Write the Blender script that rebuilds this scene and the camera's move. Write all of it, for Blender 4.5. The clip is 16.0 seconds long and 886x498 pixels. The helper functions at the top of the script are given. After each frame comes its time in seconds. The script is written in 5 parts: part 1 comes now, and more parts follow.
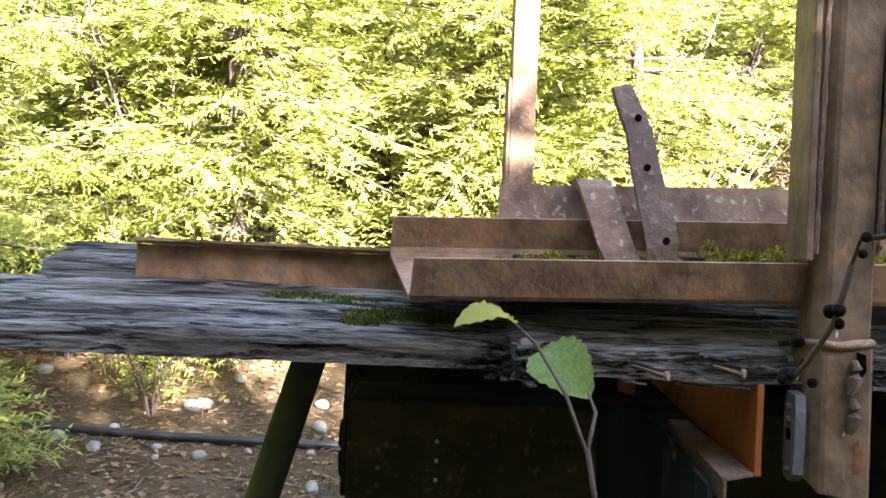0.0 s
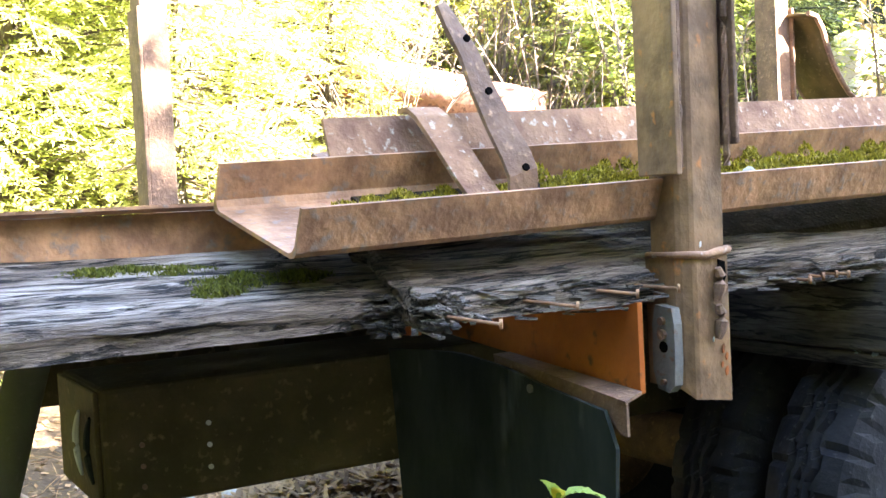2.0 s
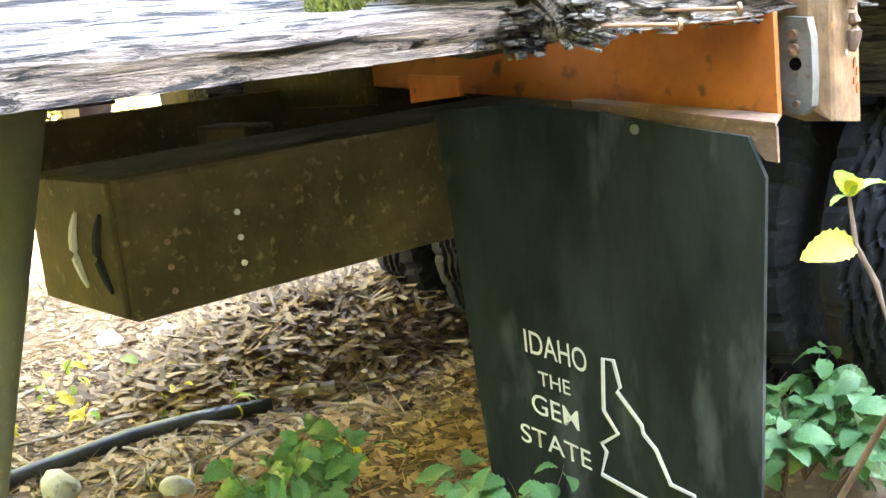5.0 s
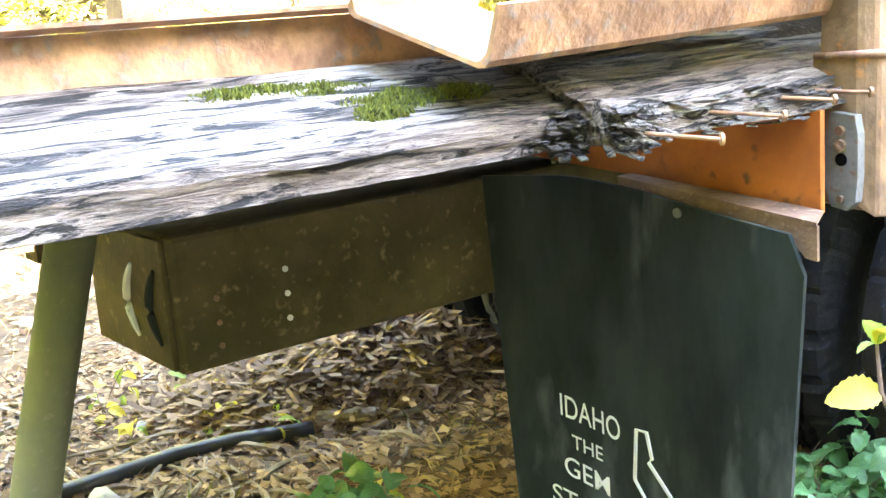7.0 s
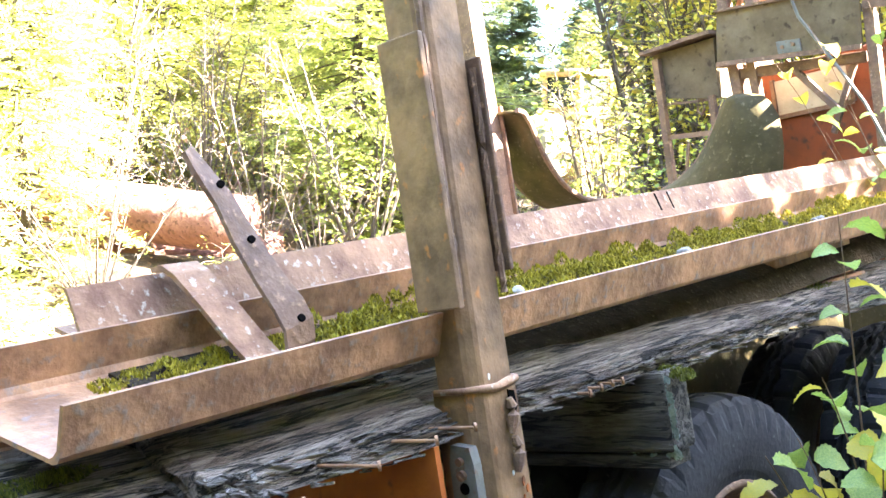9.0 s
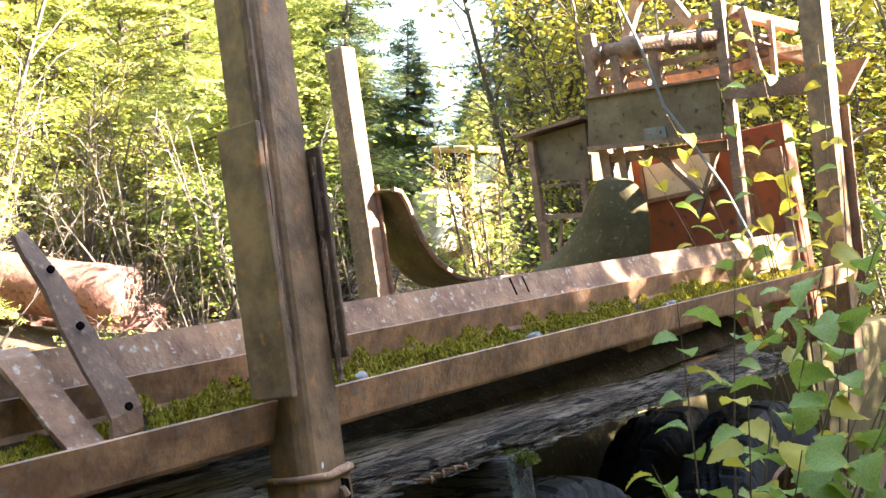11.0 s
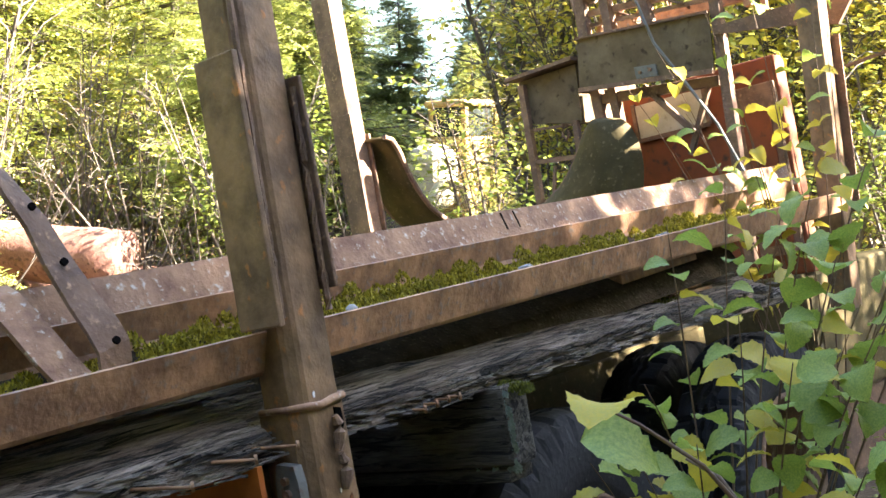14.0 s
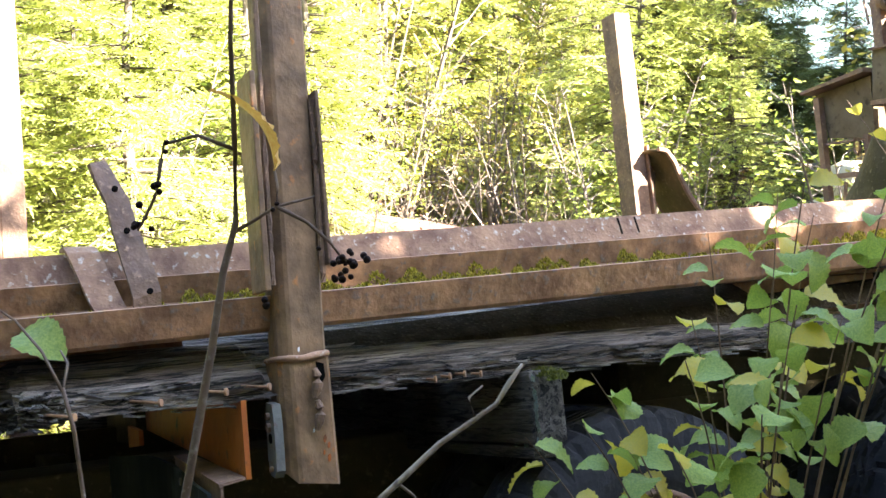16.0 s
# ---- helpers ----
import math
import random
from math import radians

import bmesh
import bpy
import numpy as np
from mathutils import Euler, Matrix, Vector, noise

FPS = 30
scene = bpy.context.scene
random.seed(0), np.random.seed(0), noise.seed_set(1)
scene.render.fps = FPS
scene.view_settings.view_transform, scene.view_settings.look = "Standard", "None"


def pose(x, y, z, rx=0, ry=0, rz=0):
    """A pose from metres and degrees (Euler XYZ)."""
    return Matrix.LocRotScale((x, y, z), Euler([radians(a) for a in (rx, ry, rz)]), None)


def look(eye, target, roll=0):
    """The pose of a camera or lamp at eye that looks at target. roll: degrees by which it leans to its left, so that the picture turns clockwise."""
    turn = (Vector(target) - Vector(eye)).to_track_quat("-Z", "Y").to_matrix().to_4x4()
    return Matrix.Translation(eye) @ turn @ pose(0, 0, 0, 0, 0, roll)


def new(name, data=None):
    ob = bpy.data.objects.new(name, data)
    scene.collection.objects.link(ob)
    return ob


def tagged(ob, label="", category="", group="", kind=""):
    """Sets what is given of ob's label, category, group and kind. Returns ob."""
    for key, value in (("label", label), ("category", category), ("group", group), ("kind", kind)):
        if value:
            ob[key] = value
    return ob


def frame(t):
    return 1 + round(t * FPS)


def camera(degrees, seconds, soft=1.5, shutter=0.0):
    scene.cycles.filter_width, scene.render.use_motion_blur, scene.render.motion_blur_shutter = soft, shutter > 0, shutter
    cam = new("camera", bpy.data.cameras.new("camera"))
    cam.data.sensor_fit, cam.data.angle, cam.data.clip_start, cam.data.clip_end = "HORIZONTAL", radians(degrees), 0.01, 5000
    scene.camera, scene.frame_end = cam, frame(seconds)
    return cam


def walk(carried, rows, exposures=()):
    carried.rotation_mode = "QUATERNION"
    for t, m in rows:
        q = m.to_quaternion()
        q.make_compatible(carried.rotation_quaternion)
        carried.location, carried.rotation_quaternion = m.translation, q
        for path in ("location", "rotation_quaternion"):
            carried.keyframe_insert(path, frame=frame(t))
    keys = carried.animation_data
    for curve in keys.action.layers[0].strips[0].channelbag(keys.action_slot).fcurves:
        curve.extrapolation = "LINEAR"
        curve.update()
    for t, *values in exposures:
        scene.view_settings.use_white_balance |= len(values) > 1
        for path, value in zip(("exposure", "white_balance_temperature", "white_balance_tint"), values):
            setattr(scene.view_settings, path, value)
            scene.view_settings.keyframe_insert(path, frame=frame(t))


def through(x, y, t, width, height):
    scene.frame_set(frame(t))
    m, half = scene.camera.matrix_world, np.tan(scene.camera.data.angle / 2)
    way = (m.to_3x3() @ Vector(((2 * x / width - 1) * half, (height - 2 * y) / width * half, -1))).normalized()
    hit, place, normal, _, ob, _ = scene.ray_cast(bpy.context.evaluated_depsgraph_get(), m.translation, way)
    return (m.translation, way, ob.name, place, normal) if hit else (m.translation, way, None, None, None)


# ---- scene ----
cam = camera(44.0, 16.0)
EXPOSURES = [(0, 4.1, 6600, 15), (0.5, 4.25, 6600, 15), (1, 4.5, 6700, 15), (1.5, 5.05, 6700, 15), (2.5, 5.6, 6800, 15),
             (3, 5.75, 6800, 16), (3.5, 6.15, 6900, 16), (4.2, 7.05, 7200, 16), (6.3, 7.15, 8000, 16), (6.6, 7.15, 7800, 16), (7, 7.1, 7200, 16),
             (7.5, 7.05, 6800, 15), (8, 6.65, 6600, 15), (8.5, 6.1, 6400, 15), (9, 5.6, 6500, 15), (9.5, 5.0, 6800, 14),
             (10.2, 4.55, 6900, 14), (12.3, 4.15, 6900, 14), (14, 4.22, 6900, 14), (15, 4.4, 6800, 14), (16, 4.48, 6600, 14)]
PATH = [
    (0, (-0.707, -1.927, 1.692), (-0.654, 0.04, 1.333), 2.9),
    (0.5, (-1.221, -1.795, 1.677), (-0.557, 0.059, 1.325), 0.6),
    (1, (-1.447, -1.666, 1.695), (-0.608, 0.096, 1.261), 3.4),
    (1.5, (-1.355, -1.587, 1.631), (-0.468, 0.146, 1.17), 4.0),
    (2, (-1.373, -1.489, 1.611), (-0.373, 0.193, 1.196), 2.7),
    (2.5, (-1.497, -1.301, 1.611), (-0.351, 0.29, 1.218), 1.8),
    (3, (-1.463, -1.302, 1.595), (-0.304, 0.261, 1.132), 1.8),
    (3.5, (-1.464, -1.327, 1.559), (-0.408, 0.281, 1.014), 0.8),
    (4, (-1.557, -1.172, 1.485), (-0.383, 0.316, 0.846), 0.8),
    (4.2, (-1.611, -1.057, 1.45), (-0.381, 0.369, 0.778), 0.4),
    (6.3, (-1.642, -0.971, 1.263), (-0.432, 0.472, 0.589), 2.4),
    (6.5, (-1.63, -0.969, 1.275), (-0.453, 0.495, 0.587), 2.9),
    (7, (-1.614, -0.989, 1.505), (-0.455, 0.479, 0.797), 2.5),
    (7.5, (-1.492, -1.071, 1.585), (-0.231, 0.366, 0.997), -0.6),
    (8, (-1.431, -1.144, 1.616), (-0.111, 0.285, 1.153), -1.7),
    (8.5, (-1.396, -1.208, 1.654), (-0.024, 0.202, 1.296), -1.5),
    (9, (-1.375, -1.299, 1.686), (0.048, 0.086, 1.444), -1.0),
    (9.5, (-1.349, -1.379, 1.708), (0.101, -0.015, 1.514), -0.4),
    (10, (-1.321, -1.383, 1.717), (0.173, -0.061, 1.576), -0.0),
    (10.2, (-1.32, -1.395, 1.727), (0.188, -0.088, 1.593), 0.2),
    (12.3, (-1.286, -1.398, 1.702), (0.309, -0.195, 1.606), -0.6),
    (12.5, (-1.282, -1.401, 1.708), (0.314, -0.198, 1.618), -0.6),
    (13, (-1.281, -1.402, 1.711), (0.317, -0.2, 1.656), -0.4),
    (13.5, (-1.279, -1.396, 1.702), (0.316, -0.192, 1.624), -0.7),
    (14, (-1.291, -1.411, 1.655), (0.259, -0.16, 1.467), -1.8),
    (14.5, (-1.399, -1.539, 1.618), (0.043, -0.16, 1.479), -2.6),
    (15, (-1.401, -1.752, 1.649), (-0.094, -0.246, 1.492), -2.3),
    (15.5, (-1.089, -2.145, 1.6), (-0.148, -0.386, 1.465), -0.0),
    (16, (-0.707, -2.302, 1.611), (0.176, -0.514, 1.466), -0.5),
]
walk(cam, [(t, look(eye, aim, lean)) for t, eye, aim, lean in PATH], EXPOSURES)

# ---- light: open sky, low autumn sun from behind the walk ----
SUN_FROM = Vector((0.45, -0.72, 0.56)).normalized()
world = bpy.data.worlds.new("world")
scene.world = world
world.use_nodes = True
sky = world.node_tree.nodes.new("ShaderNodeTexSky")
sky.sky_type, sky.sun_disc = "NISHITA", False
sky.sun_elevation = math.asin(SUN_FROM.z)
sky.sun_rotation = math.atan2(SUN_FROM.x, SUN_FROM.y)
world.node_tree.links.new(sky.outputs[0], world.node_tree.nodes["Background"].inputs[0])
world.node_tree.nodes["Background"].inputs[1].default_value = 0.08
sun = new("sun", bpy.data.lights.new("sun", "SUN"))
sun.data.energy, sun.data.angle, sun.data.color = 5.0, radians(0.5), (1.0, 0.93, 0.82)
sun.matrix_world = look(SUN_FROM * 50, (0, 0, 0))


# ---- materials ----
def material(name, base, second, third=None, size=0.3, stretch=(1, 1, 1), rough=0.8, metal=0.0, bump=0.3, fine=None,
             cover=0.5, through=0.0, gloss=0.5):
    """Two tones in large patches, a third in fine specks, with fine relief."""
    m = bpy.data.materials.new(name)
    m.use_nodes = True
    t = m.node_tree
    n, link = t.nodes, t.links.new
    shade = n["Principled BSDF"]
    where = n.new("ShaderNodeTexCoord")
    scale = n.new("ShaderNodeMapping")
    scale.inputs["Scale"].default_value = stretch
    link(where.outputs["Object"], scale.inputs[0])
    big = n.new("ShaderNodeTexNoise")
    big.inputs["Scale"].default_value, big.inputs["Detail"].default_value = 1 / size, 6
    big.inputs["Roughness"].default_value = 0.65
    small = n.new("ShaderNodeTexNoise")
    small.inputs["Scale"].default_value, small.inputs["Detail"].default_value = (fine or 14 / size), 5
    link(scale.outputs[0], big.inputs[0])
    link(scale.outputs[0], small.inputs[0])
    ramp = n.new("ShaderNodeMapRange")
    ramp.inputs[1].default_value, ramp.inputs[2].default_value = 0.38, 0.64
    link(big.outputs[0], ramp.inputs[0])
    mix = n.new("ShaderNodeMix")
    mix.data_type = "RGBA"
    mix.inputs[6].default_value, mix.inputs[7].default_value = (*base, 1), (*second, 1)
    link(ramp.outputs[0], mix.inputs[0])
    speck = n.new("ShaderNodeMapRange")
    speck.inputs[1].default_value, speck.inputs[2].default_value = cover, cover + 0.14
    link(small.outputs[0], speck.inputs[0])
    top = n.new("ShaderNodeMix")
    top.data_type = "RGBA"
    top.inputs[7].default_value = (*(third or second), 1)
    link(speck.outputs[0], top.inputs[0])
    link(mix.outputs[2], top.inputs[6])
    info = n.new("ShaderNodeObjectInfo")
    vary = n.new("ShaderNodeHueSaturation")
    spread = n.new("ShaderNodeMapRange")
    spread.inputs[3].default_value, spread.inputs[4].default_value = 0.88, 1.12
    link(info.outputs["Random"], spread.inputs[0])
    link(spread.outputs[0], vary.inputs["Value"])
    link(top.outputs[2], vary.inputs["Color"])
    link(vary.outputs[0], shade.inputs["Base Color"])
    shade.inputs["Roughness"].default_value, shade.inputs["Metallic"].default_value = rough, metal
    shade.inputs["Specular IOR Level"].default_value = gloss
    if bump:
        relief = n.new("ShaderNodeBump")
        relief.inputs["Strength"].default_value, relief.inputs["Distance"].default_value = bump, 0.01
        link(small.outputs[0], relief.inputs["Height"])
        link(relief.outputs[0], shade.inputs["Normal"])
    if through:
        thin = n.new("ShaderNodeBsdfTranslucent")
        both = n.new("ShaderNodeMixShader")
        both.inputs[0].default_value = through
        link(vary.outputs[0], thin.inputs[0])
        link(shade.outputs[0], both.inputs[1])
        link(thin.outputs[0], both.inputs[2])
        link(both.outputs[0], n["Material Output"].inputs[0])
    return m


def leafy(name, low, high, through=0.35, rough=0.55):
    """Leaves whose tone differs from leaf to leaf."""
    m = bpy.data.materials.new(name)
    m.use_nodes = True
    n, link = m.node_tree.nodes, m.node_tree.links.new
    shade = n["Principled BSDF"]
    geo = n.new("ShaderNodeNewGeometry")
    mix = n.new("ShaderNodeMix")
    mix.data_type = "RGBA"
    mix.inputs[6].default_value, mix.inputs[7].default_value = (*low, 1), (*high, 1)
    link(geo.outputs["Random Per Island"], mix.inputs[0])
    link(mix.outputs[2], shade.inputs["Base Color"])
    shade.inputs["Roughness"].default_value = rough
    thin = n.new("ShaderNodeBsdfTranslucent")
    both = n.new("ShaderNodeMixShader")
    both.inputs[0].default_value = through
    link(mix.outputs[2], thin.inputs[0])
    link(shade.outputs[0], both.inputs[1])
    link(thin.outputs[0], both.inputs[2])
    link(both.outputs[0], n["Material Output"].inputs[0])
    return m


def grained(name, pale, mid, dark, crack, rough=0.85, turn=False):
    """Weathered wood along x: silvery ridges, brown streaks and narrow dark cracks, worn into relief."""
    m = bpy.data.materials.new(name)
    m.use_nodes = True
    n, link = m.node_tree.nodes, m.node_tree.links.new
    shade = n["Principled BSDF"]
    where = n.new("ShaderNodeTexCoord")

    def layer(stretch, detail, lo, hi, rough_=0.6, twist=0.0):
        scale = n.new("ShaderNodeMapping")
        scale.inputs["Scale"].default_value = (stretch[1], stretch[0], stretch[2]) if turn else stretch
        link(where.outputs["Object"], scale.inputs[0])
        tex = n.new("ShaderNodeTexNoise")
        tex.inputs["Scale"].default_value, tex.inputs["Detail"].default_value = 1.0, detail
        tex.inputs["Roughness"].default_value, tex.inputs["Distortion"].default_value = rough_, twist
        link(scale.outputs[0], tex.inputs[0])
        ramp = n.new("ShaderNodeMapRange")
        ramp.inputs[1].default_value, ramp.inputs[2].default_value = lo, hi
        link(tex.outputs[0], ramp.inputs[0])
        return ramp.outputs[0]

    def blend(fac, a, b):
        mix = n.new("ShaderNodeMix")
        mix.data_type = "RGBA"
        link(fac, mix.inputs[0])
        for slot, v in ((6, a), (7, b)):
            if isinstance(v, tuple):
                mix.inputs[slot].default_value = (*v, 1)
            else:
                link(v, mix.inputs[slot])
        return mix.outputs[2]

    patch = layer((2.6, 15, 15), 5, 0.42, 0.60)
    grain = layer((11, 120, 120), 5, 0.38, 0.60, 0.68, 0.5)
    cracks = layer((5.5, 58, 58), 6, 0.505, 0.57, 0.7, 0.9)
    fibre = layer((14, 420, 420), 3, 0.30, 0.70)
    tone = blend(grain, mid, pale)
    tone = blend(patch, blend(grain, dark, mid), tone)
    tone = blend(cracks, tone, crack)
    link(tone, shade.inputs["Base Color"])
    shade.inputs["Roughness"].default_value = rough
    deep = n.new("ShaderNodeMath")
    deep.operation = "MULTIPLY_ADD"
    link(cracks, deep.inputs[0])
    deep.inputs[1].default_value = -2.2
    link(grain, deep.inputs[2])
    total = n.new("ShaderNodeMath")
    total.operation = "MULTIPLY_ADD"
    link(fibre, total.inputs[0])
    total.inputs[1].default_value = 0.5
    link(deep.outputs[0], total.inputs[2])
    relief = n.new("ShaderNodeBump")
    relief.inputs["Strength"].default_value, relief.inputs["Distance"].default_value = 0.9, 0.004
    link(total.outputs[0], relief.inputs["Height"])
    link(relief.outputs[0], shade.inputs["Normal"])
    return m


RUST = material("rusted_steel", (0.20, 0.105, 0.058), (0.46, 0.255, 0.138), (0.22, 0.17, 0.145), 0.085, (1, 1, 1), 0.62, 0.1, 0.5, 40, 0.57)
RUST_DARK = material("dark_rusted_steel", (0.115, 0.07, 0.048), (0.24, 0.145, 0.092), (0.34, 0.21, 0.13), 0.13, (1, 1, 1), 0.75, 0.1, 0.45, 70, 0.59)
RUST_POST = material("brown_rusted_paint", (0.125, 0.075, 0.042), (0.275, 0.165, 0.088), (0.48, 0.18, 0.045), 0.085, (1, 1, 0.8), 0.62, 0.1, 0.5, 36, 0.62)
LICHEN_STEEL = material("lichen_spotted_rust", (0.20, 0.108, 0.070), (0.42, 0.25, 0.152), (0.60, 0.55, 0.47), 0.09, (1, 1, 1), 0.85, 0.05, 0.5, 58, 0.59)
WOOD = grained("weathered_grey_wood", (0.51, 0.455, 0.40), (0.23, 0.182, 0.145), (0.066, 0.049, 0.037), (0.011, 0.009, 0.007))
WOOD_BROWN = grained("darker_brown_wood", (0.35, 0.295, 0.245), (0.14, 0.104, 0.078), (0.052, 0.037, 0.027), (0.010, 0.008, 0.006))
WOOD_CROSS = grained("dark_cross_timber", (0.17, 0.155, 0.13), (0.085, 0.075, 0.06), (0.04, 0.034, 0.028), (0.012, 0.010, 0.009), 0.9, True)
# Flat near-black colour in place of the shade inside holes and cuts.
HOLE = material("dark_hole", (0.004, 0.004, 0.004), (0.006, 0.005, 0.005), None, 0.1, (1, 1, 1), 1.0, 0, 0, 30, 0.6, gloss=0.0)
WOOD_ROT = grained("rotten_dark_wood", (0.30, 0.28, 0.25), (0.12, 0.105, 0.09), (0.05, 0.042, 0.036), (0.012, 0.010, 0.009), 0.9)
ORANGE = material("faded_orange_paint", (0.46, 0.125, 0.018), (0.33, 0.085, 0.018), (0.06, 0.036, 0.022), 0.14, (1, 1, 1), 0.55, 0, 0.25, 22, 0.60)
# Orange for the loader cab, darkened in colour because it stands in shade.
ORANGE_SHADE = material("shaded_orange_paint", (0.25, 0.062, 0.016), (0.16, 0.045, 0.016), (0.06, 0.03, 0.02), 0.2, (1, 1, 1), 0.75, 0, 0.2, 16, 0.57)
GALV = material("zinc_grey_plate", (0.115, 0.12, 0.115), (0.17, 0.172, 0.16), (0.14, 0.08, 0.05), 0.05, (1, 1, 1), 0.6, 0.2, 0.3, 60, 0.6)
FRAME_STEEL = material("olive_brown_steel", (0.055, 0.046, 0.020), (0.105, 0.082, 0.038), (0.17, 0.135, 0.075), 0.22, (1, 1, 1), 0.75, 0.1, 0.3, 46, 0.60, gloss=0.15)
POLE_GREEN = material("dull_green_pipe", (0.12, 0.13, 0.075), (0.16, 0.165, 0.10), (0.20, 0.19, 0.14), 0.3, (1, 1, 1), 0.7, 0, 0.15, 60, 0.62)
RUBBER = material("black_rubber_and_openings", (0.009, 0.013, 0.0115), (0.025, 0.033, 0.030), (0.060, 0.070, 0.068), 0.17, (1, 1, 0.35), 0.8, 0, 0.2, 11, 0.56, gloss=0.15)
TYRE = material("dusty_tyre_rubber", (0.018, 0.019, 0.023), (0.034, 0.036, 0.042), (0.075, 0.076, 0.08), 0.18, (1, 1, 1), 0.75, 0, 0.3, 60, 0.63, gloss=0.15)
WHITE = material("worn_white_paint_and_daylight", (0.62, 0.63, 0.62), (0.72, 0.73, 0.71), (0.30, 0.31, 0.30), 0.06, (1, 1, 1), 0.7, 0, 0.1, 90, 0.62)
GROUND = material("forest_floor", (0.040, 0.026, 0.015), (0.095, 0.063, 0.036), (0.19, 0.13, 0.075), 0.30, (1, 1, 1), 0.95, 0, 0.9, 32, 0.56)
BARK = material("tree_bark", (0.07, 0.055, 0.045), (0.13, 0.105, 0.085), (0.2, 0.19, 0.17), 0.2, (1, 1, 0.3), 0.9, 0, 0.6, 30, 0.6)
LOG = material("reddish_log_bark", (0.17, 0.075, 0.055), (0.30, 0.15, 0.115), (0.09, 0.04, 0.03), 0.16, (0.3, 1, 1), 0.85, 0, 0.8, 24, 0.54)
TAN = material("faded_tan_paint", (0.30, 0.185, 0.07), (0.38, 0.25, 0.11), (0.16, 0.08, 0.04), 0.3, (1, 1, 1), 0.6, 0, 0.2, 12, 0.6)
PANE = material("dust_clouded_pane", (0.38, 0.36, 0.29), (0.48, 0.46, 0.38), (0.28, 0.25, 0.19), 0.1, (1, 1, 1), 0.35, 0, 0.05, 30, 0.6)
GREY_SHEET = material("grey_green_sheet", (0.095, 0.072, 0.042), (0.17, 0.132, 0.082), (0.05, 0.034, 0.022), 0.22, (1, 1, 1), 0.8, 0.0, 0.25, 24, 0.58, gloss=0.15)
NEEDLES = leafy("fir_needles", (0.19, 0.24, 0.05), (0.47, 0.49, 0.14))
# The fir needles again, with shade put into the tones for tall firs.
NEEDLES_SHADE = leafy("shaded_fir_needles", (0.07, 0.10, 0.025), (0.20, 0.24, 0.06))
LEAF_GREEN = leafy("green_leaves", (0.15, 0.22, 0.035), (0.36, 0.40, 0.07))
LEAF_YELLOW = leafy("yellow_leaves", (0.30, 0.31, 0.04), (0.56, 0.46, 0.07))
LEAF_MIX = leafy("turning_leaves", (0.18, 0.24, 0.05), (0.55, 0.46, 0.10))
LITTER = leafy("dead_leaves", (0.07, 0.035, 0.015), (0.36, 0.23, 0.12), 0.1, 0.8)
STONE = material("grey_stone", (0.24, 0.23, 0.21), (0.36, 0.35, 0.33), (0.16, 0.15, 0.14), 0.1, (1, 1, 1), 0.9, 0, 0.4, 60, 0.58)

# ---- builders ----
# The truck stands on a bank and leans: its own upright frame is turned about the x axis at deck height.
LEAN = Matrix.Translation((0, 0, 1.2)) @ Matrix.Rotation(radians(-11), 4, "X") @ Matrix.Translation((0, 0, -1.2))
FLAT = Matrix.Identity(4)
BASE = {}


def thing(name, label, category, at, on=LEAN, group="", kind=""):
    ob = new(name)
    ob.empty_display_size = 0.1
    ob.matrix_world = on @ Matrix.Translation(at)
    BASE[ob.name] = Vector(at)
    return tagged(ob, label, category, group, kind)


def part(name, bm, mat, parent, label="", smooth=False):
    """Links bm, built in the frame of its thing, as one mesh under that thing or part."""
    base = BASE[parent.name]
    for v in bm.verts:
        v.co -= base
    bmesh.ops.recalc_face_normals(bm, faces=bm.faces)
    me = bpy.data.meshes.new(name)
    bm.to_mesh(me)
    bm.free()
    me.materials.append(mat)
    if smooth:
        me.shade_smooth()
    ob = new(name, me)
    ob.parent = parent
    BASE[ob.name] = base
    return tagged(ob, label)


def single(name, bm, mat, label, category, on=LEAN, group="", kind="", smooth=False):
    """One mesh that is a thing of its own."""
    bmesh.ops.recalc_face_normals(bm, faces=bm.faces)
    me = bpy.data.meshes.new(name)
    bm.to_mesh(me)
    bm.free()
    me.materials.append(mat)
    if smooth:
        me.shade_smooth()
    ob = new(name, me)
    ob.matrix_world = on
    return tagged(ob, label, category, group, kind)


def box(bm, x0, x1, y0, y1, z0, z1, bevel=0.0, m=FLAT):
    made = bmesh.ops.create_cube(bm, size=1, matrix=m @ Matrix.Translation(((x0 + x1) / 2, (y0 + y1) / 2, (z0 + z1) / 2))
                                 @ Matrix.Diagonal((x1 - x0, y1 - y0, z1 - z0, 1)))["verts"]
    if bevel:
        edges = list({e for v in made for e in v.link_edges})
        bmesh.ops.bevel(bm, geom=edges, offset=bevel, segments=2, affect="EDGES", profile=0.5)
    return bm


def prism(bm, outline, a, b):
    """A closed outline of points, swept along the way from a to b (vectors added to each point)."""
    lo = [bm.verts.new(Vector(p) + Vector(a)) for p in outline]
    hi = [bm.verts.new(Vector(p) + Vector(b)) for p in outline]
    n = len(outline)
    bm.faces.new(lo)
    bm.faces.new(hi[::-1])
    for i in range(n):
        bm.faces.new((lo[i], hi[i], hi[(i + 1) % n], lo[(i + 1) % n]))
    return bm


